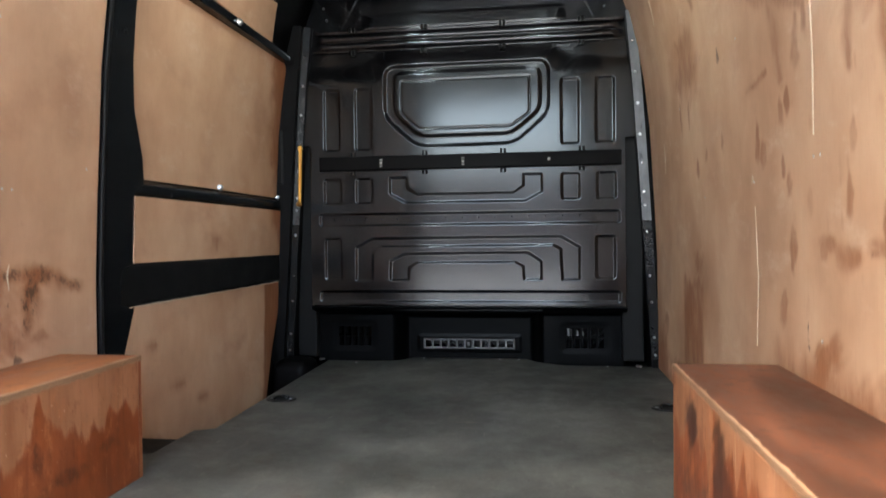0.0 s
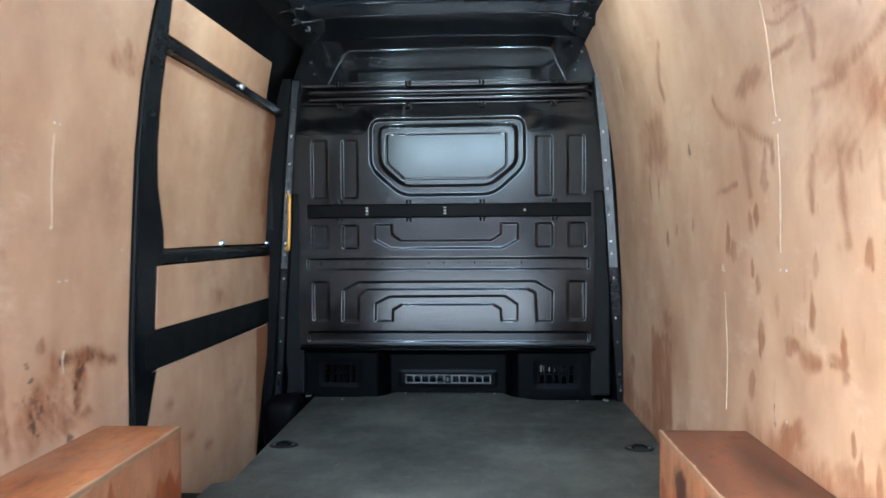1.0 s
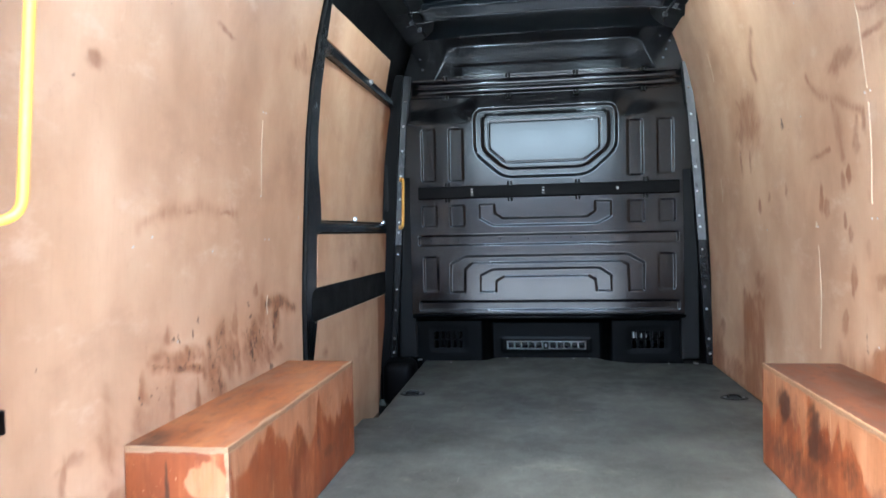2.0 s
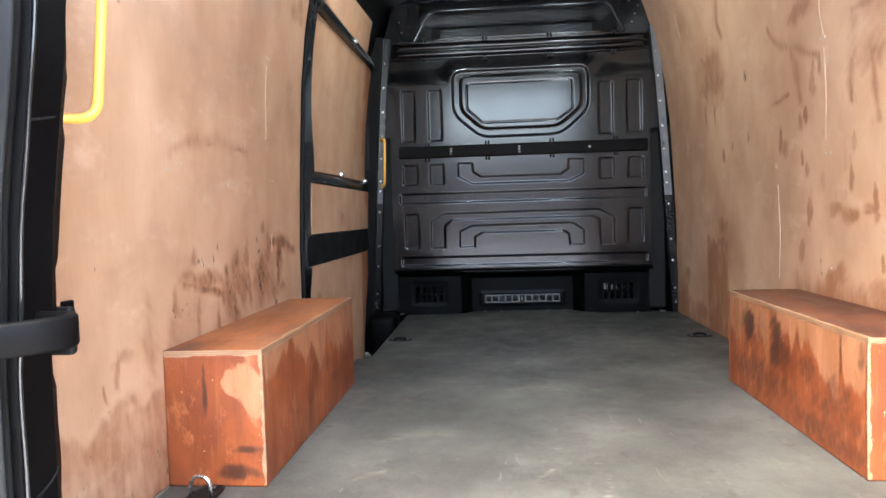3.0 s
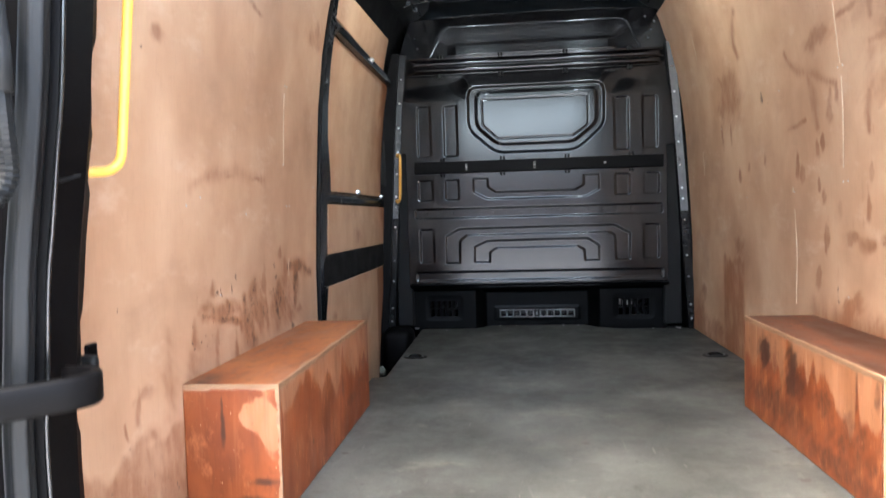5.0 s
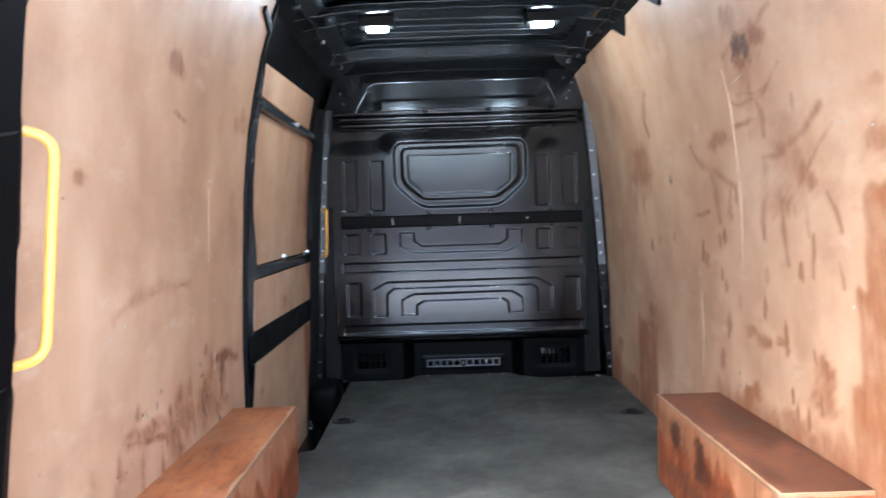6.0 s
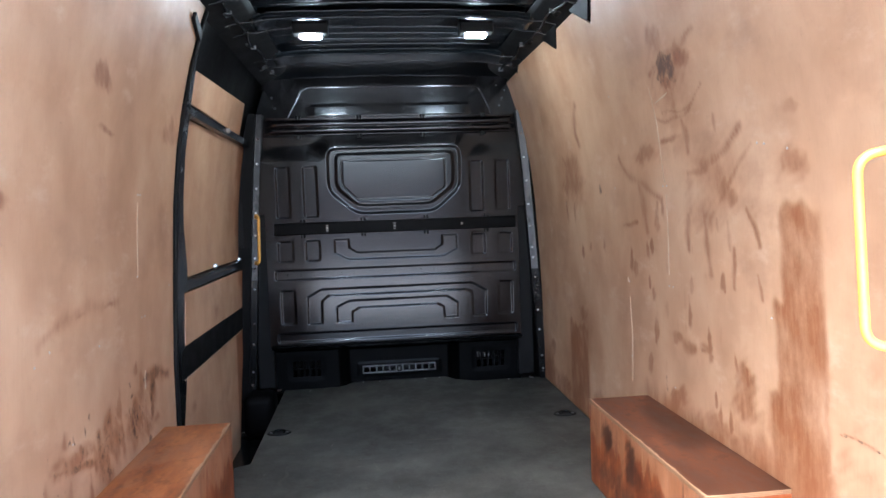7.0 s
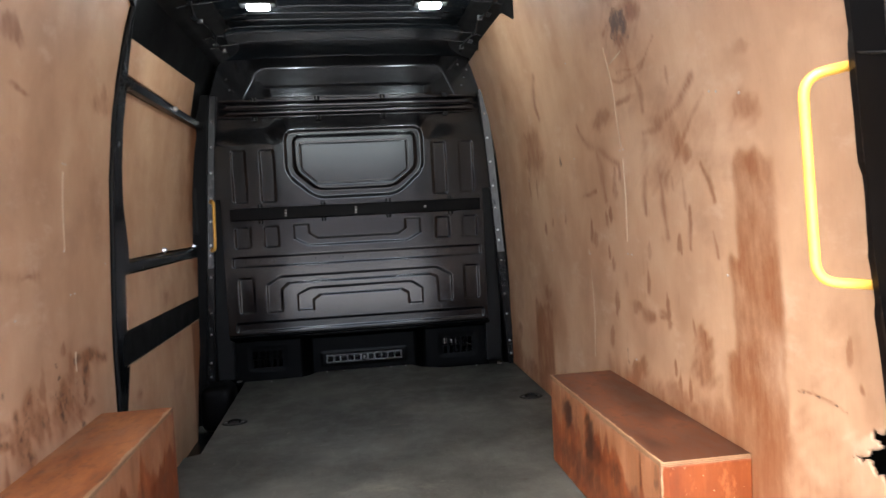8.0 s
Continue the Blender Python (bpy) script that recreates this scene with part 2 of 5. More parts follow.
PLY = plywood("lining_plywood")
SEALANT = plain("dirty_sealant", (0.05, 0.036, 0.027), (0.20, 0.165, 0.135), (0.5, 0.7), 60)
EDGE = plain("raw_ply_edge", (0.17, 0.082, 0.040), (0.39, 0.235, 0.132), (0.5, 0.7), 60, (1, 1, 6))
GLUE = plain("brown_ply_glue", (0.10, 0.040, 0.016), (0.24, 0.125, 0.060), (0.5, 0.7), 60)
BOX_PLY = box_ply("red_oiled_plywood")
BOX_TOP = {1: box_top_ply("worn_red_plywood"), -1: box_top_ply("bare_worn_red_plywood", 1.9)}
FLOOR = floor_resin("grey_floor_film")
MATT = plain("matt_black_paint", (0.0016, 0.0014, 0.0015), (0.003, 0.0027, 0.0028), (0.42, 0.58), 40, relief=0.05, spec=0.06)
SPLINTER = plain("pale_split_wood", (0.34, 0.24, 0.155), (0.57, 0.44, 0.31), (0.5, 0.7), 80)
BULK = sprayed("satin_black_steel", (0.0020, 0.0017, 0.0019), 0.16, 0.52)
ROOFING = sprayed("gloss_black_roof", (0.0055, 0.0075, 0.0092), 0.15, 0.5)
PAINT = plain("gloss_black_paint", (0.004, 0.0045, 0.005), (0.008, 0.009, 0.010), (0.16, 0.28), 20, relief=0.01, coat=0.0, spec=0.26)
PLASTIC = plain("black_plastic", (0.004, 0.004, 0.004), (0.008, 0.008, 0.008), (0.42, 0.58), 60, relief=0.15, spec=0.14)
BEAD = plain("shiny_black_vinyl", (0.006, 0.006, 0.006), (0.010, 0.010, 0.010), (0.10, 0.2), 30, relief=0.02, spec=0.6)
RUBBER = plain("grey_rubber_seal", (0.0008, 0.0009, 0.0010), (0.0125, 0.0130, 0.0136), (0.36, 0.62), 110, (1, 1, 0.03), relief=0.1, spec=0.2)
CONDUIT = plain("dark_grey_rubber", (0.008, 0.0084, 0.009), (0.018, 0.0187, 0.0195), (0.5, 0.7), 40, relief=0.1, spec=0.25)
BELLOWS = plain("black_bellows_rubber", (0.0035, 0.0038, 0.004), (0.008, 0.0086, 0.009), (0.4, 0.6), 40, relief=0.1, spec=0.2)
STEEL = plain("bright_zinc", (0.45, 0.46, 0.47), (0.75, 0.76, 0.78), (0.2, 0.4), 50, metal=1.0)
DULL = plain("dull_zinc", (0.34, 0.32, 0.29), (0.56, 0.53, 0.48), (0.4, 0.6), 50, metal=0.1)
FLANGE = plain("scuffed_flange_paint", (0.035, 0.037, 0.040), (0.14, 0.145, 0.15), (0.22, 0.4), 25, (1, 1, 0.3), relief=0.05)
# darkened copy of the flange paint, with the left side's shade in its colour
FLANGE_DIM = plain("dimmed_flange_paint", (0.010, 0.011, 0.012), (0.045, 0.047, 0.050), (0.2, 0.34), 25, (1, 1, 0.3), relief=0.05)
YELLOW = plain("yellow_plastic", (0.64, 0.31, 0.045), (0.74, 0.38, 0.07), (0.3, 0.45), 40, relief=0.05)
GRILLE = plain("grey_grille_plastic", (0.095, 0.095, 0.093), (0.17, 0.17, 0.166), (0.4, 0.6), 50)
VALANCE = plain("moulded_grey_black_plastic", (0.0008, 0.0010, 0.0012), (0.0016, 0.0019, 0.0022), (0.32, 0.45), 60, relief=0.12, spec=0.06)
ASPHALT = plain("concrete_yard", (0.46, 0.445, 0.415), (0.60, 0.58, 0.545), (0.7, 0.9), 8, relief=0.5)
BACKDROP = plain("backdrop_brown", (0.15, 0.103, 0.093), (0.25, 0.173, 0.155), (0.7, 0.9), 6, relief=0.4)
LED = glow("led_white", (0.80, 0.92, 1.0), 27.0)
BODY = plain("black_body_paint", (0.010, 0.010, 0.011), (0.016, 0.016, 0.017), (0.15, 0.3), 10, coat=0.5)

# ---- mesh helpers ----


def smooth(me, on=True):
    me.polygons.foreach_set("use_smooth", [on] * len(me.polygons))


def part(name, bm, mat, parent=None, label="", shade=False):
    """Links a bmesh as one mesh object under a thing or a part."""
    me = bpy.data.meshes.new(name)
    bmesh.ops.recalc_face_normals(bm, faces=bm.faces[:])
    bm.to_mesh(me)
    bm.free()
    me.materials.append(mat)
    smooth(me, shade)
    ob = new(name, me)
    if parent is not None:
        ob.parent = parent
    if label:
        ob["label"] = label
    return ob


def group_at(name, place=(0, 0, 0)):
    ob = new(name)
    ob.location = place
    ob.empty_display_size = 0.05
    return ob


def add_box(bm, lo, hi, bevel=0.0, seg=2):
    r = bmesh.ops.create_cube(bm, size=1.0)
    vs = r["verts"]
    for v in vs:
        v.co = Vector([(l + h) / 2 + c * (h - l) for l, h, c in zip(lo, hi, v.co)])
    if bevel:
        es = list({e for v in vs for e in v.link_edges})
        bmesh.ops.bevel(bm, geom=es, offset=bevel, segments=seg, affect="EDGES", profile=0.5)
    return bm


def box(lo, hi, bevel=0.0, seg=2):
    return add_box(bmesh.new(), lo, hi, bevel, seg)


def add_prism(bm, pts, way, bevel=0.0):
    """A polygon of places, given thickness along way."""
    face = bm.faces.new([bm.verts.new(p) for p in pts])
    r = bmesh.ops.extrude_face_region(bm, geom=[face])
    vs = [g for g in r["geom"] if isinstance(g, bmesh.types.BMVert)]
    bmesh.ops.translate(bm, vec=Vector(way), verts=vs)
    if bevel:
        es = list({e for v in vs for e in v.link_edges})
        bmesh.ops.bevel(bm, geom=es, offset=bevel, segments=2, affect="EDGES", profile=0.5)
    return bm


def add_tube(bm, pts, radius, seg=12, closed=False):
    """A round bar along places."""
    pts = [Vector(p) for p in pts]
    rings, n, side = [], len(pts), None
    for i, p in enumerate(pts):
        a, b = pts[i - 1] if (i or closed) else p, pts[(i + 1) % n] if (i < n - 1 or closed) else p
        d = (b - a).normalized()
        if side is None:
            side = d.orthogonal().normalized()
        side = (side - d * side.dot(d)).normalized()
        up = d.cross(side)
        r = radius(i / (n - 1)) if callable(radius) else radius
        rings.append([bm.verts.new(p + r * (math.cos(t) * side + math.sin(t) * up)) for t in [2 * math.pi * k / seg for k in range(seg)]])
    for i in range(n if closed else n - 1):
        a, b = rings[i], rings[(i + 1) % n]
        for k in range(seg):
            bm.faces.new((a[k], a[(k + 1) % seg], b[(k + 1) % seg], b[k]))
    if not closed:
        bm.faces.new(rings[0]), bm.faces.new(rings[-1])
    return bm


def rounded(corners, radius, seg=6):
    """A polyline with its inner corners rounded."""
    pts = [Vector(c) for c in corners]
    out = [pts[0]]
    for a, b, c in zip(pts, pts[1:], pts[2:]):
        r = min(radius, (a - b).length * 0.49, (c - b).length * 0.49)
        p, q = b + (a - b).normalized() * r, b + (c - b).normalized() * r
        for k in range(seg + 1):
            t = k / seg
            out.append(p * (1 - t) ** 2 + b * 2 * t * (1 - t) + q * t * t)
    return out + [pts[-1]]


def add_disc(bm, centre, axis, radius, depth, seg=16, bevel=0.0):
    """A round head standing on a surface, its axis pointing out."""
    m = Vector(axis).to_track_quat("Z", "Y").to_matrix().to_4x4()
    r = bmesh.ops.create_cone(bm, cap_ends=True, segments=seg, radius1=radius, radius2=radius * (0.75 if bevel else 1), depth=depth)
    bmesh.ops.transform(bm, matrix=Matrix.Translation(Vector(centre) + Vector(axis).normalized() * depth / 2) @ m, verts=r["verts"])
    return bm


def sheet(name, us, vs, place, mat, parent=None, thick=0.0, keep=None, marks=None, label=""):
    """A fine grid laid out by place(U, V) -> X, Y, Z arrays; keep(U, V) drops cells; marks: named values at the points."""
    U, V = np.meshgrid(us, vs)
    X, Y, Z = place(U, V)
    co = np.stack([np.broadcast_to(a, U.shape) for a in (X, Y, Z)], -1).reshape(-1, 3)
    nu, nv = len(us), len(vs)
    idx = np.arange(nu * nv).reshape(nv, nu)
    quads = np.stack([idx[:-1, :-1], idx[:-1, 1:], idx[1:, 1:], idx[1:, :-1]], -1).reshape(-1, 4)
    if keep is not None:
        ok = keep((U[:-1, :-1] + U[1:, 1:]) / 2, (V[:-1, :-1] + V[1:, 1:]) / 2).reshape(-1)
        quads = quads[ok]
    me = bpy.data.meshes.new(name)
    me.from_pydata(co.tolist(), [], quads.tolist())
    smooth(me)
    for key, values in (marks or {}).items():
        at = me.attributes.new(key, "FLOAT", "POINT")
        at.data.foreach_set("value", np.ascontiguousarray(values(co), dtype=np.float32).reshape(-1))
    me.materials.append(mat)
    ob = new(name, me)
    if thick:
        s = ob.modifiers.new("thickness", "SOLIDIFY")
        s.thickness, s.offset = thick, -1
    if parent is not None:
        ob.parent = parent
    if label:
        ob["label"] = label
    return ob


def step(d, soft):
    """0 where d is over soft/2, 1 where it is under -soft/2, smooth between."""
    t = np.clip(0.5 - d / soft, 0, 1)
    return t * t * (3 - 2 * t)


def rect_d(x, z, x0, x1, z0, z1, r=0.0):
    """Distance to a rectangle with rounded corners; under 0 inside."""
    qx, qz = np.abs(x - (x0 + x1) / 2) - (x1 - x0) / 2 + r, np.abs(z - (z0 + z1) / 2) - (z1 - z0) / 2 + r
    return np.hypot(np.maximum(qx, 0), np.maximum(qz, 0)) + np.minimum(np.maximum(qx, qz), 0) - r


def poly_d(x, z, pts):
    """Distance to a polygon; under 0 inside."""
    d2, inside = np.full(x.shape, 1e9), np.zeros(x.shape, bool)
    for (ax, az), (bx, bz) in zip(pts, pts[1:] + pts[:1]):
        ex, ez = bx - ax, bz - az
        wx, wz = x - ax, z - az
        t = np.clip((wx * ex + wz * ez) / (ex * ex + ez * ez), 0, 1)
        d2 = np.minimum(d2, (wx - ex * t) ** 2 + (wz - ez * t) ** 2)
        crosses = ((az > z) != (bz > z)) & (x < (bx - ax) * (z - az) / (bz - az + 1e-12) + ax)
        inside ^= crosses
    return np.where(inside, -1, 1) * np.sqrt(d2)


# ---- the hold's section ----
Z_KNOT = [-0.30, 0.50, 0.73, 1.09, 1.30, 1.45, 1.60, 1.75, 1.90]
X_KNOT = [0.885, 0.882, 0.872, 0.852, 0.828, 0.800, 0.765, 0.718, 0.660]


def half_width(z):
    return np.interp(z, Z_KNOT, X_KNOT)


REAR, FRONT, ROOF = 0.34, 3.42, 1.87

# ---- ground outside ----
gr = part("ground", add_prism(bmesh.new(), [(-400, -400, -0.62), (400, -400, -0.62), (400, 400, -0.62), (-400, 400, -0.62)], (0, 0, -0.2)), ASPHALT)
tagged(gr, "pale grey concrete yard round the van", "ground", kind="structure")

# unseen wall behind the camera, added to darken what the bulkhead reflects
yard = part("backdrop_wall", box((-22, -16.3, -0.62), (22, -16.0, 3.1), 0.02), BACKDROP)
tagged(yard, "plain brown wall, unseen, added to darken reflections", "wall", kind="structure")

# ---- floor pan ----
under = part("floor_pan", box((-0.95, REAR, -0.30), (0.95, 3.75, -0.22)), PAINT)
tagged(under, "black painted steel floor pan and side step", "floor", kind="structure")
bm = box((-0.676, 2.2, -0.22), (0.95, 3.75, -0.020))
tagged(part("floor_pan_riser", bm, PLASTIC), "black step riser beside the sliding door", "step", kind="structure")
bm = box((-0.95, REAR, -0.22), (0.95, 2.2, -0.020))
tagged(part("floor_pan_rear", bm, PLASTIC), "black floor frame under the plywood floor", "floor", kind="structure")

# ---- plywood linings ----
TEAR = 0.455
WALL_TOP_Y = [0.30, 1.85, 1.935, 1.95, 2.08, 2.31, 2.39, 2.405, 2.54, 3.05, 3.14, 3.16, 3.50]
WALL_TOP_Z = [1.80, 1.80, 1.728, 1.728, 1.803, 1.803, 1.742, 1.742, 1.806, 1.81, 1.775, 1.79, 1.785]



# water marks, drips and mould on the linings: (along, up, half length, half height)
R_DRIP = [(1.926, 0.819, 0.023, 0.04), (1.893, 0.786, 0.022, 0.038), (1.769, 0.858, 0.02, 0.031), (1.731, 0.877, 0.02, 0.027),
    (1.777, 0.756, 0.015, 0.028), (1.743, 0.724, 0.022, 0.033), (1.443, 0.77, 0.017, 0.033), (1.473, 0.688, 0.014, 0.052), (1.738, 0.585, 0.022, 0.051),
    (1.749, 0.542, 0.015, 0.03), (1.589, 0.571, 0.022, 0.02), (1.798, 0.437, 0.026, 0.047), (1.672, 0.974, 0.023, 0.04), (1.622, 1.023, 0.018, 0.035),
    (1.348, 0.598, 0.018, 0.046), (1.247, 0.799, 0.019, 0.023), (1.241, 0.404, 0.012, 0.042), (1.295, 0.396, 0.016, 0.035), (1.324, 0.422, 0.014, 0.035),
    (1.206, 0.577, 0.015, 0.027), (2.743, 1.016, 0.021, 0.056), (2.62, 1.006, 0.02, 0.049)]
R_DRIP2 = [(2.229, 0.852, 0.018, 0.03), (2.412, 0.845, 0.017, 0.019), (2.533, 0.82, 0.026, 0.029), (3.17, 0.235, 0.055, 0.04),
    (1.164, 0.536, 0.032, 0.062), (1.182, 0.47, 0.023, 0.046), (1.597, 0.345, 0.057, 0.064), (0.619, 0.615, 0.01, 0.032),
    (0.596, 0.551, 0.01, 0.011)]
R_DARK = [(2.224, 1.087, 0.018, 0.038), (1.67, 0.395, 0.009, 0.037), (2.168, 1.078, 0.01, 0.005), (0.765, 0.505, 0.009, 0.004),
    (0.72, 0.513, 0.01, 0.004), (0.672, 0.506, 0.016, 0.004)]
R_SMUDGE = [(1.463, 1.450, 0.100, 0.042), (1.357, 1.483, 0.046, 0.033), (1.476, 1.407, 0.045, 0.020)]
R_HAZE = [(1.344, 0.999, 0.143, 0.036), (1.213, 1.07, 0.058, 0.042), (1.713, 1.204, 0.107, 0.035), (1.307, 1.135, 0.074, 0.030), (1.517, 1.239, 0.075, 0.011),
    (1.174, 1.028, 0.045, 0.032), (0.885, 1.246, 0.034, 0.017), (0.901, 1.116, 0.060, 0.039), (1.496, 1.540, 0.080, 0.050), (1.426, 0.333, 0.097, 0.033),
    (2.402, 0.151, 0.064, 0.038), (1.162, 0.492, 0.075, 0.097), (2.601, 0.514, 0.07, 0.046), (3.292, 0.082, 0.189, 0.096),
    (1.563, 0.585, 0.061, 0.017), (1.379, 0.574, 0.045, 0.015), (2.62, 1.18, 0.16, 0.12)]
R_BIG = [(0.72, 0.20, 0.14, 0.14), (1.54, 0.37, 0.058, 0.06), (3.25, 0.08, 0.188, 0.11), (2.95, 0.05, 0.25, 0.06), (2.35, 0.05, 0.30, 0.07), (1.30, 0.34, 0.14, 0.05), (0.55, 0.10, 0.15, 0.12)]
# hand swipes and runs: start, bend and end (along, up) and half width
R_TICK = [(1.986, 0.947, 1.933, 0.96, 1.85, 0.968, 0.012), (2.722, 1.266, 2.662, 1.232, 2.644, 1.147, 0.022),
    (1.402, 0.561, 1.37, 0.565, 1.335, 0.559, 0.01), (1.541, 0.592, 1.526, 0.565, 1.45, 0.56, 0.022), (0.777, 0.505, 0.724, 0.527, 0.64, 0.496, 0.005)]
R_SWIPE = [(1.588, 1.317, 1.44, 1.261, 1.267, 1.361, 0.009), (1.534, 1.327, 1.398, 1.301, 1.277, 1.354, 0.006), (1.418, 1.117, 1.276, 1.113, 1.102, 1.237, 0.018),
    (1.974, 1.216, 1.879, 1.118, 1.638, 1.054, 0.017), (1.57, 1.459, 1.413, 1.479, 1.259, 1.519, 0.016), (1.228, 1.041, 1.187, 1.087, 1.057, 1.172, 0.011)]
R_RUN = [(1.42, 1.286, 1.4, 1.242, 1.399, 1.187, 0.018), (1.811, 1.102, 1.775, 1.033, 1.759, 0.927, 0.023), (1.103, 1.01, 1.069, 0.969, 1.057, 0.915, 0.012),
    (1.343, 1.006, 1.332, 0.949, 1.322, 0.817, 0.016), (1.441, 0.98, 1.443, 0.937, 1.442, 0.88, 0.017), (1.203, 0.969, 1.204, 0.937, 1.201, 0.893, 0.010),
    (1.179, 0.894, 1.183, 0.843, 1.188, 0.784, 0.012), (1.258, 0.993, 1.26, 0.966, 1.256, 0.951, 0.008), (1.069, 0.833, 1.062, 0.809, 1.064, 0.773, 0.009),
    (1.24, 0.818, 1.24, 0.803, 1.241, 0.775, 0.008), (1.661, 1.037, 1.666, 0.997, 1.667, 0.942, 0.011), (1.227, 1.265, 1.226, 1.248, 1.226, 1.23, 0.008)]
R_FAR = [(2.381, 1.486, 2.48, 1.401, 2.441, 1.313, 0.026), (2.641, 1.251, 2.607, 1.233, 2.628, 1.158, 0.022)]
# soaked bands: along from, to, up from, to
R_BAND = [(0.810, 0.970, 0.40, 1.017), (0.817, 1.010, -0.1, 0.79), (0.813, 1.045, -0.1, 0.55)]
R_FOOT = [(1.02, 1.86, 0.2, 0.350), (0.40, 0.66, -0.1, 0.20), (0.80, 1.20, -0.1, 0.40), (0.86, 1.04, -0.1, 0.52)]
R_SOAK = [(2.53, 2.83, 0.0, 0.45), (3.15, 3.45, -0.1, 0.10), (1.86, 3.45, -0.1, 0.025)]
L_SWIPE = [(0.97, 0.763, 1.091, 0.831, 1.432, 0.802, 0.02), (1.660, 0.514, 1.77, 0.534, 1.912, 0.482, 0.027),
    (1.748, 0.500, 1.722, 0.450, 1.722, 0.395, 0.032), (1.558, 0.461, 1.507, 0.417, 1.555, 0.356, 0.054), (1.029, 0.444, 1.13, 0.429, 1.261, 0.407, 0.012),
    (1.349, 0.467, 1.277, 0.4, 1.345, 0.319, 0.053), (1.28, 0.472, 1.285, 0.44, 1.285, 0.375, 0.019), (0.685, 0.292, 0.685, 0.276, 0.694, 0.249, 0.004)]
L_BLOT = [(1.265, 1.408, 0.062, 0.036), (1.325, 1.28, 0.055, 0.009), (0.82, 1.093, 0.034, 0.018), (1.889, 1.349, 0.104, 0.041),
    (1.375, 0.801, 0.051, 0.01), (1.189, 0.8, 0.041, 0.009), (1.393, 0.401, 0.109, 0.068), (1.151, 0.451, 0.116, 0.02), (1.342, 0.41, 0.1, 0.068),
    (1.156, 0.443, 0.137, 0.021), (0.969, 0.337, 0.044, 0.04), (1.606, 0.421, 0.161, 0.092), (0.768, 0.232, 0.063, 0.021), (0.756, 0.329, 0.045, 0.014),
    (1.046, 0.467, 0.042, 0.019)]
L_DARK = [(1.059, 1.27, 0.014, 0.004), (1.145, 0.928, 0.01, 0.01), (0.758, 1.036, 0.01, 0.007), (1.522, 0.546, 0.02, 0.012),
    (1.542, 0.509, 0.015, 0.009), (1.235, 0.54, 0.011, 0.017), (1.112, 0.496, 0.013, 0.009), (0.978, 0.43, 0.008, 0.011), (0.975, 0.398, 0.007, 0.012),
    (0.985, 0.382, 0.011, 0.005), (1.038, 0.392, 0.009, 0.007), (1.045, 0.368, 0.009, 0.006), (1.696, 0.328, 0.023, 0.021), (0.677, 0.516, 0.005, 0.008),
    (0.583, 0.259, 0.004, 0.02), (0.646, 0.264, 0.004, 0.005), (1.735, 0.450, 0.022, 0.024), (1.553, 0.425, 0.041, 0.029), (1.547, 0.375, 0.025, 0.025)]
L_BAND = [(0.30, 0.96, -0.1, 0.225), (0.30, 0.96, -0.2, 0.035), (0.87, 0.95, -0.1, 0.10)]
L_FOOT = [(0.835, -0.004, 0.055, 0.020), (0.74, -0.01, 0.035, 0.018), (0.69, 0.004, 0.028, 0.014), (0.60, -0.01, 0.060, 0.022), (0.50, 0.0, 0.05, 0.02)]
L_BIG = [(0.86, 0.34, 0.04, 0.10), (0.60, 0.08, 0.08, 0.06), (0.76, 0.17, 0.03, 0.03), (0.89, 0.08, 0.06, 0.06), (0.70, 0.05, 0.15, 0.05), (0.98, 0.33, 0.021, 0.06)]


def ripple(y, z, seed, scale, tall=1.0):
    """Smooth irregular values from -1 to 1 over the wall; tall over 1 draws them out upright."""
    rng = np.random.default_rng(seed)
    out = np.zeros(len(y))
    for k in range(9):
        a, f, p = rng.uniform(0, 2 * math.pi), scale * rng.uniform(0.5, 2.4), rng.uniform(0, 6.28)
        out += np.sin((y * math.cos(a) + z * math.sin(a) / tall) * f + p) * scale / f
    return np.clip(out / 3.2, -1, 1)


def wandering(co):
    """The points shifted a little, so that marks get uneven outlines."""
    w = co.copy()
    w[:, 1] += 0.006 * ripple(co[:, 1], co[:, 2], 1, 34) + 0.0012 * ripple(co[:, 1], co[:, 2], 2, 150)
    w[:, 2] += 0.010 * ripple(co[:, 1], co[:, 2], 3, 30) + 0.002 * ripple(co[:, 1], co[:, 2], 4, 150)
    return w


def blots(co, rows, value, soft=1.5):
    out = np.zeros(len(co))
    for y, z, ry, rz in rows:
        near = np.flatnonzero((np.abs(co[:, 1] - y) < 3 * ry) & (np.abs(co[:, 2] - z) < 3 * rz))
        cy, cz = co[near, 1], co[near, 2]
        up = (cz - z) / rz
        wob = 0.18 * np.sin(cz * 61 + y * 40) + 0.14 * np.sin(cy * 83 + z * 50 + cz * 37) + 0.10 * np.sin(cz * 171 + cy * 140)
        slim = np.clip(0.82 - 0.28 * up, 0.45, 1.2)
        d = np.hypot((cy - y) / (ry * slim), up) + wob
        out[near] = np.maximum(out[near], value * step(d - 1.0, soft))
    return out


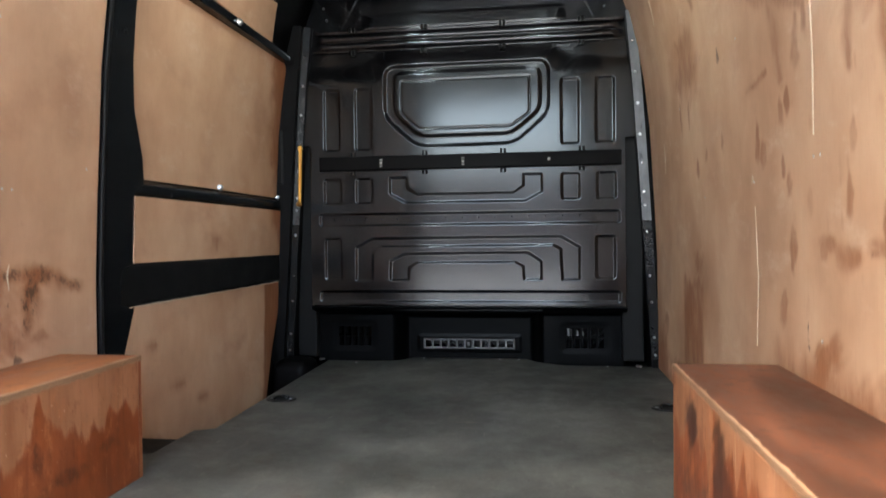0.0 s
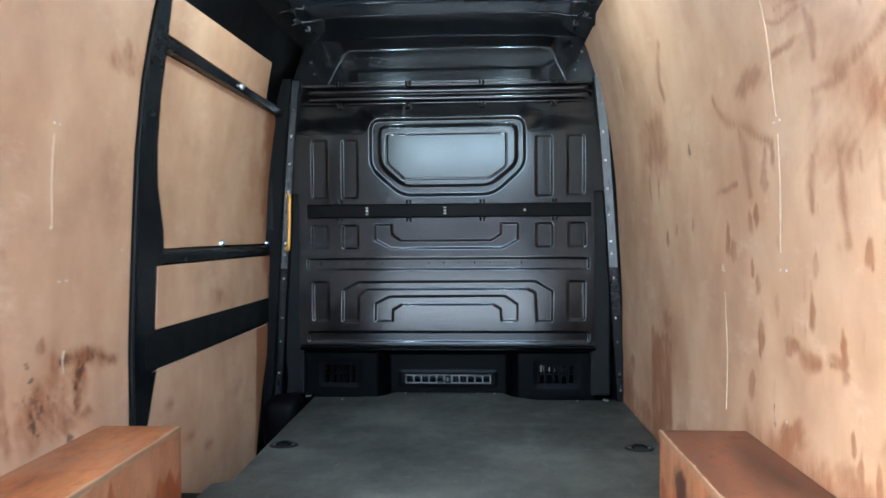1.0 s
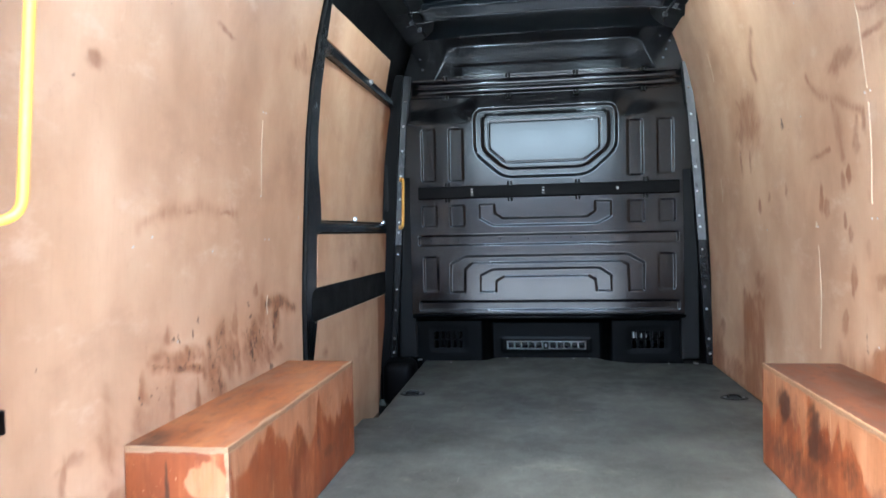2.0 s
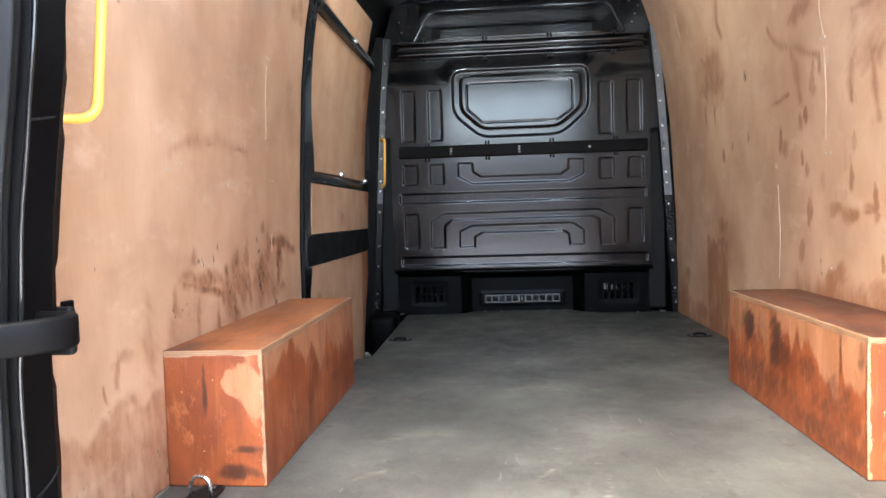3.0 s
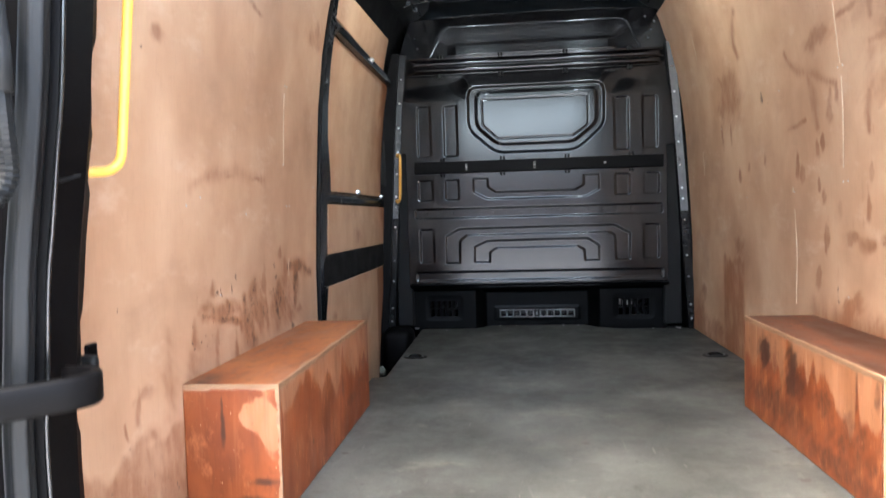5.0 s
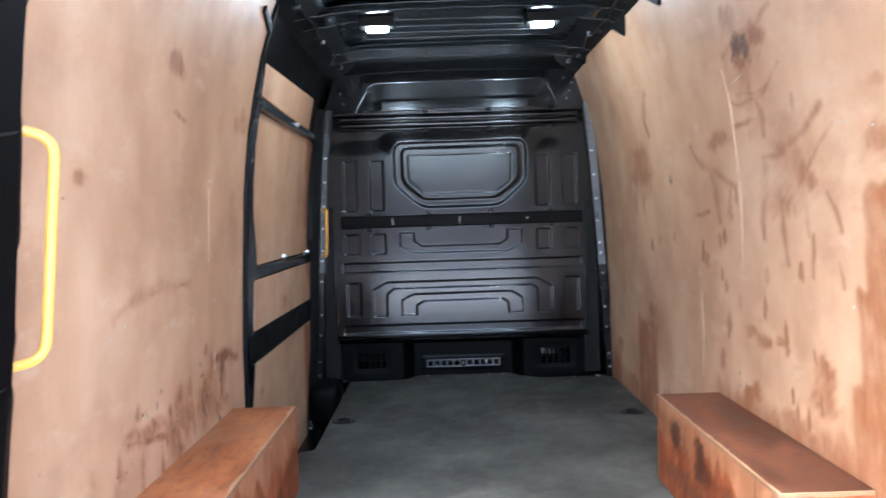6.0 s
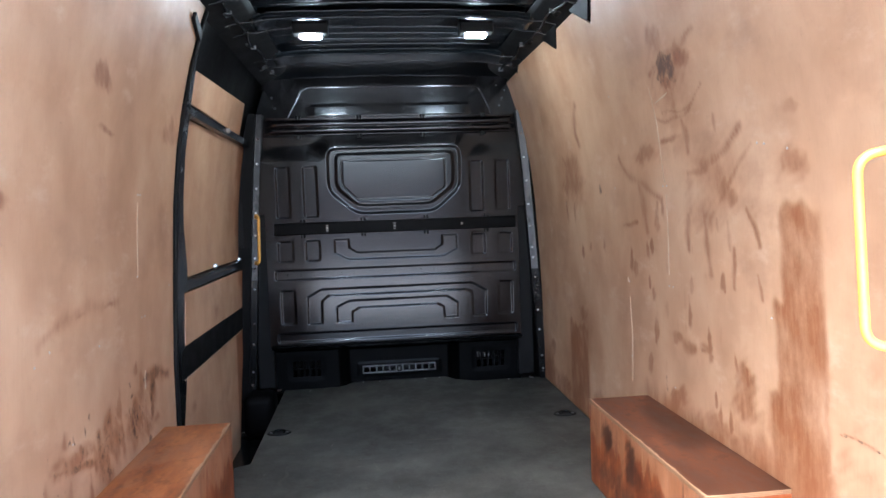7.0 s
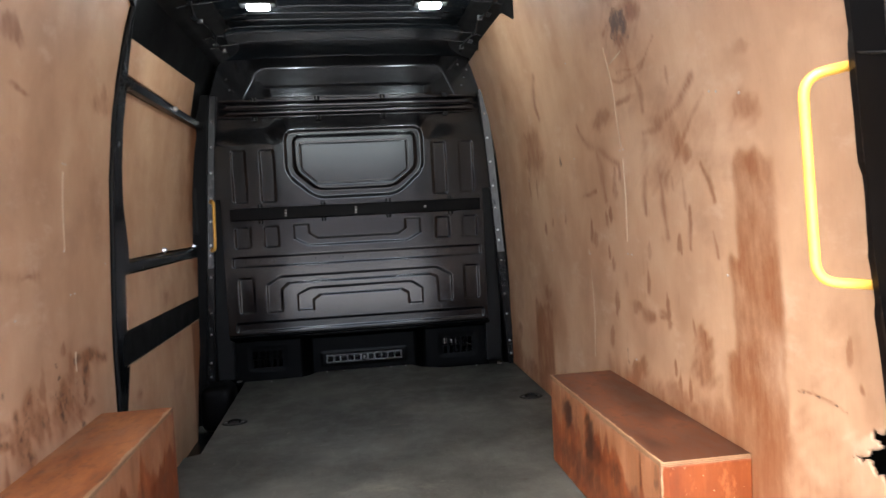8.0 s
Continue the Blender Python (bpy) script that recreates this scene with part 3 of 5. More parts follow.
def swipes(co, rows, value, soft=2.0, fade=0.0):
    """Soft bent strokes, thin at their ends, streaked along their way."""
    out = np.zeros(len(co))
    for y0, z0, y1, z1, y2, z2, w in rows:
        near = np.flatnonzero((np.abs(co[:, 1] - y1) < abs(y2 - y0) + 4 * w + 0.05) & (np.abs(co[:, 2] - z1) < abs(z2 - z0) + 4 * w + 0.05))
        y, z = co[near, 1], co[near, 2]
        best, mark = np.full(len(near), 9.0), np.zeros(len(near))
        for t in np.linspace(0, 1, 26):
            py, pz = y0 * (1 - t) ** 2 + 2 * y1 * t * (1 - t) + y2 * t * t, z0 * (1 - t) ** 2 + 2 * z1 * t * (1 - t) + z2 * t * t
            r = w * (0.72 + 0.40 * math.sin(math.pi * min(max(t, 0.08), 0.92)))
            d = np.hypot(y - py, z - pz) / r
            mark = np.where(d < best, 1 - fade * t, mark)
            best = np.minimum(best, d)
        best = best + 0.16 * np.sin(y * 37 + z * 29 + y0 * 30) + 0.10 * np.sin(z * 61 - y * 47)
        out[near] = np.maximum(out[near], value * mark * step(best - 0.9, soft))
    return out


def bands(co, rows, value, soft):
    """Soaked strips with soft, slightly wandering edges."""
    out = np.zeros(len(co))
    for y0, y1, z0, z1 in rows:
        y = co[:, 1] + 0.002 * np.sin(co[:, 2] * 21 + y0 * 9) + 0.002 * np.sin(co[:, 2] * 57)
        z = co[:, 2] + 0.010 * np.sin(co[:, 1] * 33) + 0.008 * np.sin(co[:, 1] * 91 + 1)
        out = np.maximum(out, value * step(rect_d(y, z, y0, y1, z0, z1, 0.02), soft))
    return out


def specks(seed, count, y, z, size):
    """Small upright flecks strewn over a patch: (along, up, half length, half height)."""
    rng = np.random.default_rng(seed)
    return [(rng.normal(*y), rng.normal(*z), size * rng.uniform(0.5, 1.4), size * rng.uniform(0.6, 3.2)) for _ in range(count)]


L_SPECK = specks(4, 14, (1.46, 0.17), (0.44, 0.055), 0.006) + specks(5, 10, (1.08, 0.08), (0.43, 0.035), 0.005) + specks(6, 22, (0.74, 0.12), (0.13, 0.08), 0.004) + specks(11, 8, (0.86, 0.06), (0.04, 0.03), 0.006)
L_PATCH = specks(7, 22, (0.72, 0.14), (0.16, 0.10), 0.022) + specks(8, 16, (1.45, 0.20), (0.42, 0.06), 0.022)
R_PATCH = specks(9, 24, (0.66, 0.12), (0.30, 0.16), 0.030) + specks(12, 16, (1.45, 0.28), (0.72, 0.16), 0.010)


def right_stain(co):
    flow = 0.92 + 0.16 * ripple(co[:, 1], co[:, 2], 5, 120, 4.0) + 0.14 * ripple(co[:, 1], co[:, 2], 6, 40)
    flat, co = co, wandering(co)
    return flow * np.maximum.reduce([blots(co, R_DRIP, 0.66, 1.0), blots(co, R_DRIP2, 0.66, 1.1), blots(co, R_BIG, 0.60), blots(co, R_HAZE, 0.62, 1.8), blots(co, R_SMUDGE, 0.95, 1.7), blots(co, R_PATCH, 0.30), bands(flat, R_BAND, 0.66, 0.04), bands(co, R_FOOT, 0.80, 0.14),
                                     bands(flat, R_SOAK, 0.72, 0.05), swipes(co, R_SWIPE, 0.64, 2.5), swipes(co, R_RUN + R_FAR, 0.64, 2.2), blots(co, [(1.25, 1.09, 0.20, 0.12), (1.46, 1.36, 0.12, 0.10)], 0.40, 1.9), blots(co, [(0.70, 0.24, 0.22, 0.24)], 0.44, 1.6), swipes(co, R_TICK, 0.60)])


def right_mould(co):
    co = wandering(co)
    return np.maximum.reduce([blots(co, R_DARK, 0.85), blots(co, R_SMUDGE[:1], 1.12, 1.7), blots(co, R_SMUDGE[1:], 0.55, 1.7), swipes(co, R_SWIPE[:2], 0.42, 2.0, 0.3), bands(co, R_SOAK, 0.32, 0.08), swipes(co, R_TICK[:1] + R_TICK[2:3] + R_TICK[4:], 0.60), blots(co, R_DRIP[-2:], 0.5, 1.3)])


def left_stain(co):
    flow = 0.88 + 0.20 * ripple(co[:, 1], co[:, 2], 7, 110, 2.0) + 0.14 * ripple(co[:, 1], co[:, 2], 8, 40)
    co = wandering(co)
    return flow * np.maximum.reduce([swipes(co, L_SWIPE[:1], 0.48, 2.4), swipes(co, L_SWIPE[1:3], 0.84, 2.0), swipes(co, L_SWIPE[3:], 0.72, 2.2), blots(co, L_BLOT[:1], 0.85, 1.4), blots(co, L_BLOT[1:6], 0.58, 1.5), blots(co, L_BLOT[6:], 0.62, 1.7), blots(co, L_BIG, 0.42), blots(co, L_PATCH, 0.62), bands(co, L_BAND[:1], 0.52, 0.03), bands(co, L_BAND[1:], 0.80, 0.08)])


def left_mould(co):
    co = wandering(co)
    return np.maximum.reduce([swipes(co, L_SWIPE[1:3], 0.78, 1.9), swipes(co, L_SWIPE[3:7], 0.66, 1.9), blots(co, L_BLOT[6:12], 0.53, 1.6), blots(co, [(0.74, 0.13, 0.20, 0.13)], 0.44, 1.8), blots(co, L_FOOT, 0.70, 1.6), blots(co, L_DARK, 0.85), blots(co, L_SPECK, 0.85, 1.1)])


R_BARE = [(0.83, 0.58, 0.85, 0.50, 0.80, 0.43, 0.018), (0.78, 0.36, 0.72, 0.33, 0.66, 0.36, 0.030), (0.64, 0.47, 0.60, 0.40, 0.58, 0.30, 0.026), (0.72, 0.20, 0.64, 0.16, 0.56, 0.20, 0.035)]
L_BARE = [(0.905, 1.200, 0.900, 1.19, 0.895, 1.175, 0.005), (0.56, 0.12, 0.64, 0.10, 0.70, 0.13, 0.016)]


def right_bare(co):
    return np.maximum(swipes(wandering(co), R_BARE, 0.48, 2.8), blots(co, [(0.52, TEAR, 0.115, 0.058)], 0.75, 0.6))


def left_bare(co):
    return swipes(wandering(co), L_BARE, 0.50, 2.6)


def torn(U, V):
    """False where the lining is broken away at its rear edge."""
    z = V * 1.84
    rim = 0.035 * np.sin(z * 70) * np.sin(z * 23 + 1) + 0.012 * np.sin(z * 210)
    return ~((U < 0.590 + rim * 0.8) & (np.abs(z - TEAR) < 0.036 + 0.012 * np.sin(U * 60) + 0.006 * np.sin(U * 210)))


def lining(name, side, y0, y1, tops, marks, label):
    def place(U, V):
        top = np.interp(U, *tops)
        z = 0.002 + V * (top - 0.002)
        return side * half_width(z), U, z

    ob = sheet(name, np.linspace(y0, y1, int((y1 - y0) / 0.0042)), np.linspace(0, 1, 340), place, PLY, thick=-0.009 * side, marks=marks, keep=torn if side > 0 else None)
    return tagged(ob, label, "wall", kind="structure")


right = lining("wall_right", 1, 0.43, 3.43, (WALL_TOP_Y, WALL_TOP_Z), {"stain": right_stain, "mould": right_mould, "bare": right_bare}, "stained tan plywood lining of the van's side")
left = lining("wall_left", -1, 0.43, 1.985, ([0, 4], [1.80, 1.80]), {"stain": left_stain, "mould": left_mould, "bare": left_bare}, "stained tan plywood lining with mould and water marks")

# ---- floor ----
# pale scrapes and smears: start, bend and end (across, along) and half width
F_CREAM = [(0.004, 0.534, 0.11, 0.565, 0.256, 0.594, 0.014), (0.28, 0.582, 0.384, 0.573, 0.502, 0.613, 0.019),
    (0.424, 0.837, 0.453, 0.753, 0.548, 0.739, 0.019), (-0.437, 0.629, -0.408, 0.689, -0.355, 0.706, 0.016),
    (-0.473, 0.569, -0.414, 0.538, -0.368, 0.577, 0.011), (0.117, 0.997, 0.093, 0.763, 0.051, 0.576, 0.004), (0.096, 0.7, 0.133, 0.629, 0.182, 0.65, 0.005),
    (0.15, 0.579, 0.165, 0.622, 0.183, 0.666, 0.004), (-0.181, 0.515, -0.108, 0.501, -0.025, 0.519, 0.007)]
F_PALE = [(-0.464, 0.949, -0.438, 0.986, -0.407, 1.019, 0.012), (-0.406, 1.272, -0.344, 1.284, -0.278, 1.258, 0.018),
    (-0.105, 1.732, -0.018, 1.752, 0.083, 1.726, 0.017), (0.168, 1.715, 0.197, 1.729, 0.214, 1.714, 0.013),
    (-0.443, 1.226, -0.395, 1.254, -0.328, 1.254, 0.014), (-0.01, 1.008, -0.027, 0.976, -0.044, 0.945, 0.005),
    (-0.448, 0.979, -0.437, 1.001, -0.427, 1.023, 0.005), (-0.453, 1.59, -0.441, 1.596, -0.425, 1.589, 0.015),
    (0.559, 1.296, 0.597, 1.281, 0.646, 1.314, 0.023)]
# chips and dull patches: (across, along, half width, half length)
F_CHIP = [(0.017, 0.892, 0.011, 0.018), (0.355, 0.884, 0.009, 0.024), (0.115, 0.954, 0.005, 0.007), (0.148, 0.957, 0.009, 0.013),
    (0.162, 1.107, 0.004, 0.016), (0.192, 1.279, 0.006, 0.015), (0.232, 0.945, 0.006, 0.01), (-0.26, 0.837, 0.005, 0.012), (-0.175, 1.067, 0.004, 0.012),
    (0.479, 0.997, 0.005, 0.007), (-0.257, 0.914, 0.008, 0.013), (0.335, 1.006, 0.012, 0.011), (0.52, 1.4, 0.009, 0.011)]
F_SHADE = [(0.342, 2.072, 0.179, 0.07), (0.271, 2.442, 0.073, 0.117), (-0.554, 2.037, 0.09, 0.12), (-0.453, 0.938, 0.052, 0.067),
    (-0.11, 2.47, 0.101, 0.08), (-0.258, 1.545, 0.107, 0.078)]


def floor_place(U, V):
    """Load floor: a step at the side door, the front edge cut round the valance."""
    y = np.where(V < 0.97, REAR + V / 0.97 * (3.40 - REAR), 3.40)
    left_x = np.interp(y, [REAR, 2.0, 2.001, 2.235, 2.26, 3.5], [-0.89, -0.89, -0.735, -0.735, -0.677, -0.685])
    x = left_x + U * (0.89 - left_x)
    front = np.interp(x, [-0.69, -0.45, -0.33, -0.26, 0.27, 0.34, 0.46, 0.89], [3.46, 3.46, 3.49, 3.60, 3.60, 3.49, 3.42, 3.42])
    return x, y + np.clip((V - 0.97) / 0.03, 0, 1) * (front - 3.40), 0 * U


def over(co):
    """Marks on the floor are laid out across and along."""
    w = co[:, [2, 0, 1]].copy()
    w[:, 1] += 0.010 * ripple(w[:, 1], w[:, 2], 21, 40) + 0.003 * ripple(w[:, 1], w[:, 2], 22, 170)
    w[:, 2] += 0.014 * ripple(w[:, 1], w[:, 2], 23, 36) + 0.004 * ripple(w[:, 1], w[:, 2], 24, 170)
    return w


def floor_pale(co):
    w = over(co)
    return np.maximum(swipes(w, [(*r[:6], 2.2 * r[6]) for r in F_CREAM], 0.42, 2.6), swipes(w, [(*r[:6], 1.6 * r[6]) for r in F_PALE], 0.36, 2.4))


def floor_chip(co):
    w = over(co)
    return np.maximum(blots(w, F_CHIP, 0.9, 0.9), blots(w, F_SHADE, 0.30, 1.9))


floor = sheet("floor", np.linspace(0, 1, 220), np.concatenate([np.linspace(0, 0.97, 340), np.linspace(0.975, 1, 8)]), floor_place, FLOOR, thick=0.018, marks={"pale": floor_pale, "chip": floor_chip})
tagged(floor, "grey film-faced plywood load floor, dusty and scuffed", "floor", kind="structure")

# ---- bulkhead ----
POLY_TRAY = [(-0.348, 0.886), (-0.272, 0.886), (-0.270, 0.838), (-0.222, 0.806), (0.236, 0.806), (0.286, 0.838), (0.286, 0.890), (0.365, 0.890), (0.365, 0.812), (0.290, 0.773), (-0.272, 0.773), (-0.348, 0.815)]
POLY_ARCH = [(-0.519, 0.403), (-0.516, 0.556), (-0.440, 0.597), (0.452, 0.599), (0.535, 0.550), (0.533, 0.405), (0.462, 0.405), (0.456, 0.545), (0.418, 0.566), (-0.400, 0.565), (-0.442, 0.530), (-0.445, 0.403)]
POLY_INNER = [(-0.351, 0.405), (-0.349, 0.490), (-0.280, 0.523), (0.299, 0.526), (0.361, 0.484), (0.360, 0.405), (0.286, 0.406), (0.282, 0.466), (0.243, 0.488), (-0.223, 0.487), (-0.268, 0.460), (-0.268, 0.405)]
RECTS = [(-0.672, -0.597, 1.026, 1.317), (-0.517, -0.440, 1.026, 1.317), (0.459, 0.537, 1.030, 1.326), (0.616, 0.696, 1.034, 1.327),
         (-0.675, -0.592, 0.771, 0.886), (-0.516, -0.438, 0.771, 0.887), (0.459, 0.539, 0.775, 0.892), (0.619, 0.702, 0.775, 0.893),
         (-0.698, 0.718, 0.664, 0.718), (-0.672, -0.593, 0.404, 0.599), (0.614, 0.697, 0.408, 0.601), (-0.698, 0.719, 0.298, 0.346)]
WIN_OUT = [(-0.372, 1.176), (-0.372, 1.418), (0.402, 1.420), (0.402, 1.178), (0.245, 1.040), (-0.215, 1.038)]
WIN_MID = [(-0.330, 1.19), (-0.330, 1.390), (0.366, 1.392), (0.366, 1.19), (0.232, 1.082), (-0.205, 1.080)]
WIN_IN = [(-0.292, 1.200), (-0.292, 1.346), (0.314, 1.348), (0.314, 1.180), (0.226, 1.120), (-0.205, 1.119)]
TRAP = [(-0.595, 1.600), (-0.510, 1.755), (-0.470, 1.778), (0.495, 1.778), (0.540, 1.755), (0.614, 1.602)]


def round_poly(pts, radius):
    """A closed outline with its corners rounded."""
    ring = rounded([Vector((*p, 0)) for p in pts + pts[:2]], radius, 4)[1:-1]
    return [(p.x, p.y) for p in ring]


WIN_OUT, WIN_MID, WIN_IN = round_poly(WIN_OUT, 0.055), round_poly(WIN_MID, 0.045), round_poly(WIN_IN, 0.014)


def bulk_y(x, z):
    """The pressed sheet: larger is further from the load."""
    y = np.full(x.shape, FRONT)
    a, b = z - 1.395, rect_d(x, z, -0.425, 0.455, 0.9, 1.462, 0.09)
    h = np.clip(0.5 + 0.5 * (b - a) / 0.05, 0, 1)
    y -= 0.020 * step(b * (1 - h) + a * h - 0.05 * h * (1 - h), 0.105)
    for x0, x1, z0, z1 in RECTS:
        y += 0.0075 * step(rect_d(x, z, x0, x1, z0, z1, 0.012), 0.0085)
    for p in (POLY_TRAY, POLY_ARCH, POLY_INNER):
        y += 0.0075 * step(poly_d(x, z, p) - 0.003, 0.0085)
    o, m, i = poly_d(x, z, WIN_OUT), poly_d(x, z, WIN_MID), poly_d(x, z, WIN_IN)
    y += 0.012 * step(o, 0.016)
    y -= 0.012 * step(m + 0.004, 0.016)
    y += 0.004 * step(np.abs(i) - 0.002, 0.008)
    for zc, h in ((1.530, 0.018), (1.567, 0.018)):
        y -= 0.014 * np.sqrt(np.clip(1 - ((z - zc) / h) ** 2, 0, 1)) * step(np.abs(x - 0.01) - 0.71, 0.05)
    y += 0.006 * step(np.abs(z - 1.503) - 0.003, 0.010) + 0.006 * step(np.abs(z - 1.592) - 0.003, 0.010)
    y += 0.045 * np.clip(z - 1.602, 0, 1)
    t = poly_d(x, z, TRAP)
    y += 0.0012 * step(t, 0.012)
    y -= 0.0005 * np.exp(-((t / 0.004) ** 2))
    y -= 0.005 * step(z - 1.672, 0.014) * step(np.abs(x) - 0.46, 0.06) * (z > 1.61)
    return y


def edge_x(z):
    """Half width of the sheet: full above the corner boxes, narrower beside them."""
    return np.minimum(np.where(z > 1.05, 0.815, 0.745), half_width(z) + 0.012)


sheet_ob = sheet("bulkhead", np.linspace(-0.80, 0.815, 430), np.linspace(0.255, 1.84, 430), lambda U, V: (np.clip(U, -edge_x(V), edge_x(V)), bulk_y(U, V), V), BULK, thick=0.0015)
bulkhead = tagged(sheet_ob, "pressed satin black steel bulkhead with recessed panels", "partition", kind="structure")
bm = box((-0.95, 3.62, -0.25), (0.95, 3.66, 1.95))
tagged(part("wall_front", bm, PAINT), "black cab-side wall behind the bulkhead", "wall", kind="structure")

# ---- roof ----


def roof_z(x, y):
    z = ROOF + 0.02 - 0.02 * (x / 0.8) ** 2
    return z


ceil = sheet("ceiling", np.linspace(-0.80, 0.80, 60), np.linspace(REAR - 0.04, 3.62, 120), lambda U, V: (U, V, roof_z(U, V) + 0.004 * np.sin(V * 42)), ROOFING)
tagged(ceil, "gloss black ribbed steel roof", "ceiling", kind="structure")

# ---- roof bows and cantrails ----


def bow_z(x, drop):
    """Underside of a cross member, bending down a little to the side rails."""
    t = np.clip((np.abs(x) - 0.50) / 0.16, 0, 1)
    return roof_z(x, 0) - 0.006 - drop - 0.020 * t * t * (3 - 2 * t)


def roof_bow(y0, y1):
    """A shallow pressed cross member with rolled lips and a slot at each end."""
    xs = np.linspace(-0.60, 0.60, 61)
    ws = np.array([y0 - 0.030, y0 - 0.010, y0, y0 + 0.008, y0 + 0.035, (y0 + y1) / 2, y1 - 0.035, y1 - 0.008, y1, y1 + 0.010, y1 + 0.030])
    drop = np.array([0.002, 0.003, 0.010, 0.020, 0.023, 0.016, 0.023, 0.020, 0.010, 0.003, 0.002])
    k = np.arange(len(ws))
    ob = sheet("roof_bow", xs, k, lambda U, V: (U, np.interp(V, k, ws) + 0.002 * np.sin(U * 9 + y0), bow_z(U, np.interp(V, k, drop))), ROOFING, thick=0.0015)
    for y, d in ((y0 + 0.004, 0.022), (y1 - 0.004, 0.022), (y0 - 0.028, 0.004)):
        pts = [(x, y + 0.003 * math.sin(x * 9 + y0), float(bow_z(np.array(x), d)) + 0.0010 * math.sin(x * 31 + y * 9)) for x in np.linspace(-0.55, 0.55, 40)]
        part("lip", add_tube(bmesh.new(), pts, 0.0030, 8), ROOFING, ob, "", True)
    for side in (-1, 1):
        for dy in (0.0, y1 - y0):
            pts = [(side * x, y0 + dy - 0.04 * (x - 0.5), float(bow_z(np.array(x), 0.024))) for x in (0.50, 0.53, 0.56, 0.59)] + [(side * 0.635, y0 + dy - 0.015, 1.833), (side * 0.69, y0 + dy - 0.03, 1.813)]
            part("end_flange", add_tube(bmesh.new(), pts, 0.0022, 6), PAINT, ob)
        for x in (0.50, 0.57):
            bm = add_disc(bmesh.new(), (side * x, (y0 + y1) / 2, float(bow_z(np.array(x), 0.018))), (0, 0, -1), 0.007, 0.004, 10, 1)
            part("bolt", bm, PAINT, ob)
    return tagged(ob, "black painted steel roof cross member", "roof beam", "roof cross members")


for y0, y1 in ((0.62, 0.78), (1.28, 1.44), (1.84, 2.02), (2.31, 2.47), (2.97, 3.15)):
    roof_bow(y0, y1)
# coved header between the roof skin and the bulkhead's top
cove = sheet("front_header", np.linspace(-0.70, 0.70, 50), np.linspace(0, 1, 14), lambda U, V: (U, 3.16 + 0.275 * V, roof_z(U, 0) + 0.002 - 0.055 * V ** 2.2 + 0.003 * np.exp(-((V - 0.86) / 0.04) ** 2)), ROOFING, thick=0.0015)
tagged(cove, "black coved header over the bulkhead", "header", kind="structure")
# swage ribs pressed into the roof skin between the cross members
for y in (2.10, 2.20, 2.56, 2.66, 2.76, 2.86):
    pts = [(x, y + 0.004 * math.sin(x * 7 + y * 5), float(roof_z(np.array(x), y)) - 0.003) for x in np.linspace(-0.50, 0.50, 30)]
    part("swage", add_tube(bmesh.new(), pts, 0.0045, 8), ROOFING, ceil, "", True)

for side in (-1, 1):
    bm = bmesh.new()
    pts = [(0.565, 1.874), (0.585, 1.856), (0.63, 1.838), (0.695, 1.815), (0.80, 1.79), (0.82, 1.866)]
    add_prism(bm, [(side * x, REAR, z) for x, z in pts], (0, 3.62 - REAR, 0), 0.006)
    rail = tagged(part("cantrail", bm, PLASTIC), "gloss black steel roof side rail", "roof rail", kind="structure")
    for k in range(6):
        y = 0.75 + 0.47 * k
        bm = box((-0.012, -0.03, -0.002), (0.012, 0.03, 0.003), 0.002)
        clip = part("clip", bm, PAINT, rail)
        clip.matrix_world = pose(side * 0.660, y, 1.826, 0, side * 20, 0)
    if side > 0:
        for tip in (0.60, 1.25, 1.95, 2.39):
            ends = [(tip - 0.09, 1.812), (tip, 1.740), (tip + 0.012, 1.740), (tip + 0.135, 1.812), (tip + 0.135, 1.855), (tip - 0.09, 1.855)]
            bm = add_prism(bmesh.new(), [(side * (float(half_width(z)) - 0.001), y, z) for y, z in ends], (-side * 0.003, 0, 0))
            part("gusset", bm, PLASTIC, rail)

# ---- outer shell ----
for side, nm in ((-1, "wall_outer_left"), (1, "wall_outer_right")):
    zs = np.linspace(-0.45, 2.0, 30)
    ob = sheet(nm, np.linspace(REAR - 0.02, 3.75, 12), zs, lambda U, V: (side * (half_width(V) + 0.075), U, V), BODY, thick=0.002)
    tagged(ob, "black painted outer side of the van body", "van body", kind="structure")
ob = part("roof_outer", box((-0.90, REAR - 0.04, 1.935), (0.90, 3.75, 1.95)), BODY)
tagged(ob, "black painted outer roof skin", "van roof", kind="structure")

# ---- sliding door on the left ----
door = tagged(group_at("door_1", (-0.92, 2.7, -0.15)), "black sliding side door lined with tan plywood panels", "door", kind="structure")


def under_door(ob):
    ob.parent = door
    ob.matrix_parent_inverse = Matrix.Translation(-Vector(door.location))
    return ob


skin = sheet("door_skin", np.linspace(1.985, 3.50, 20), np.linspace(-0.20, 1.84, 60), lambda U, V: (-(half_width(V) + 0.042), U, V), MATT)
under_door(skin)


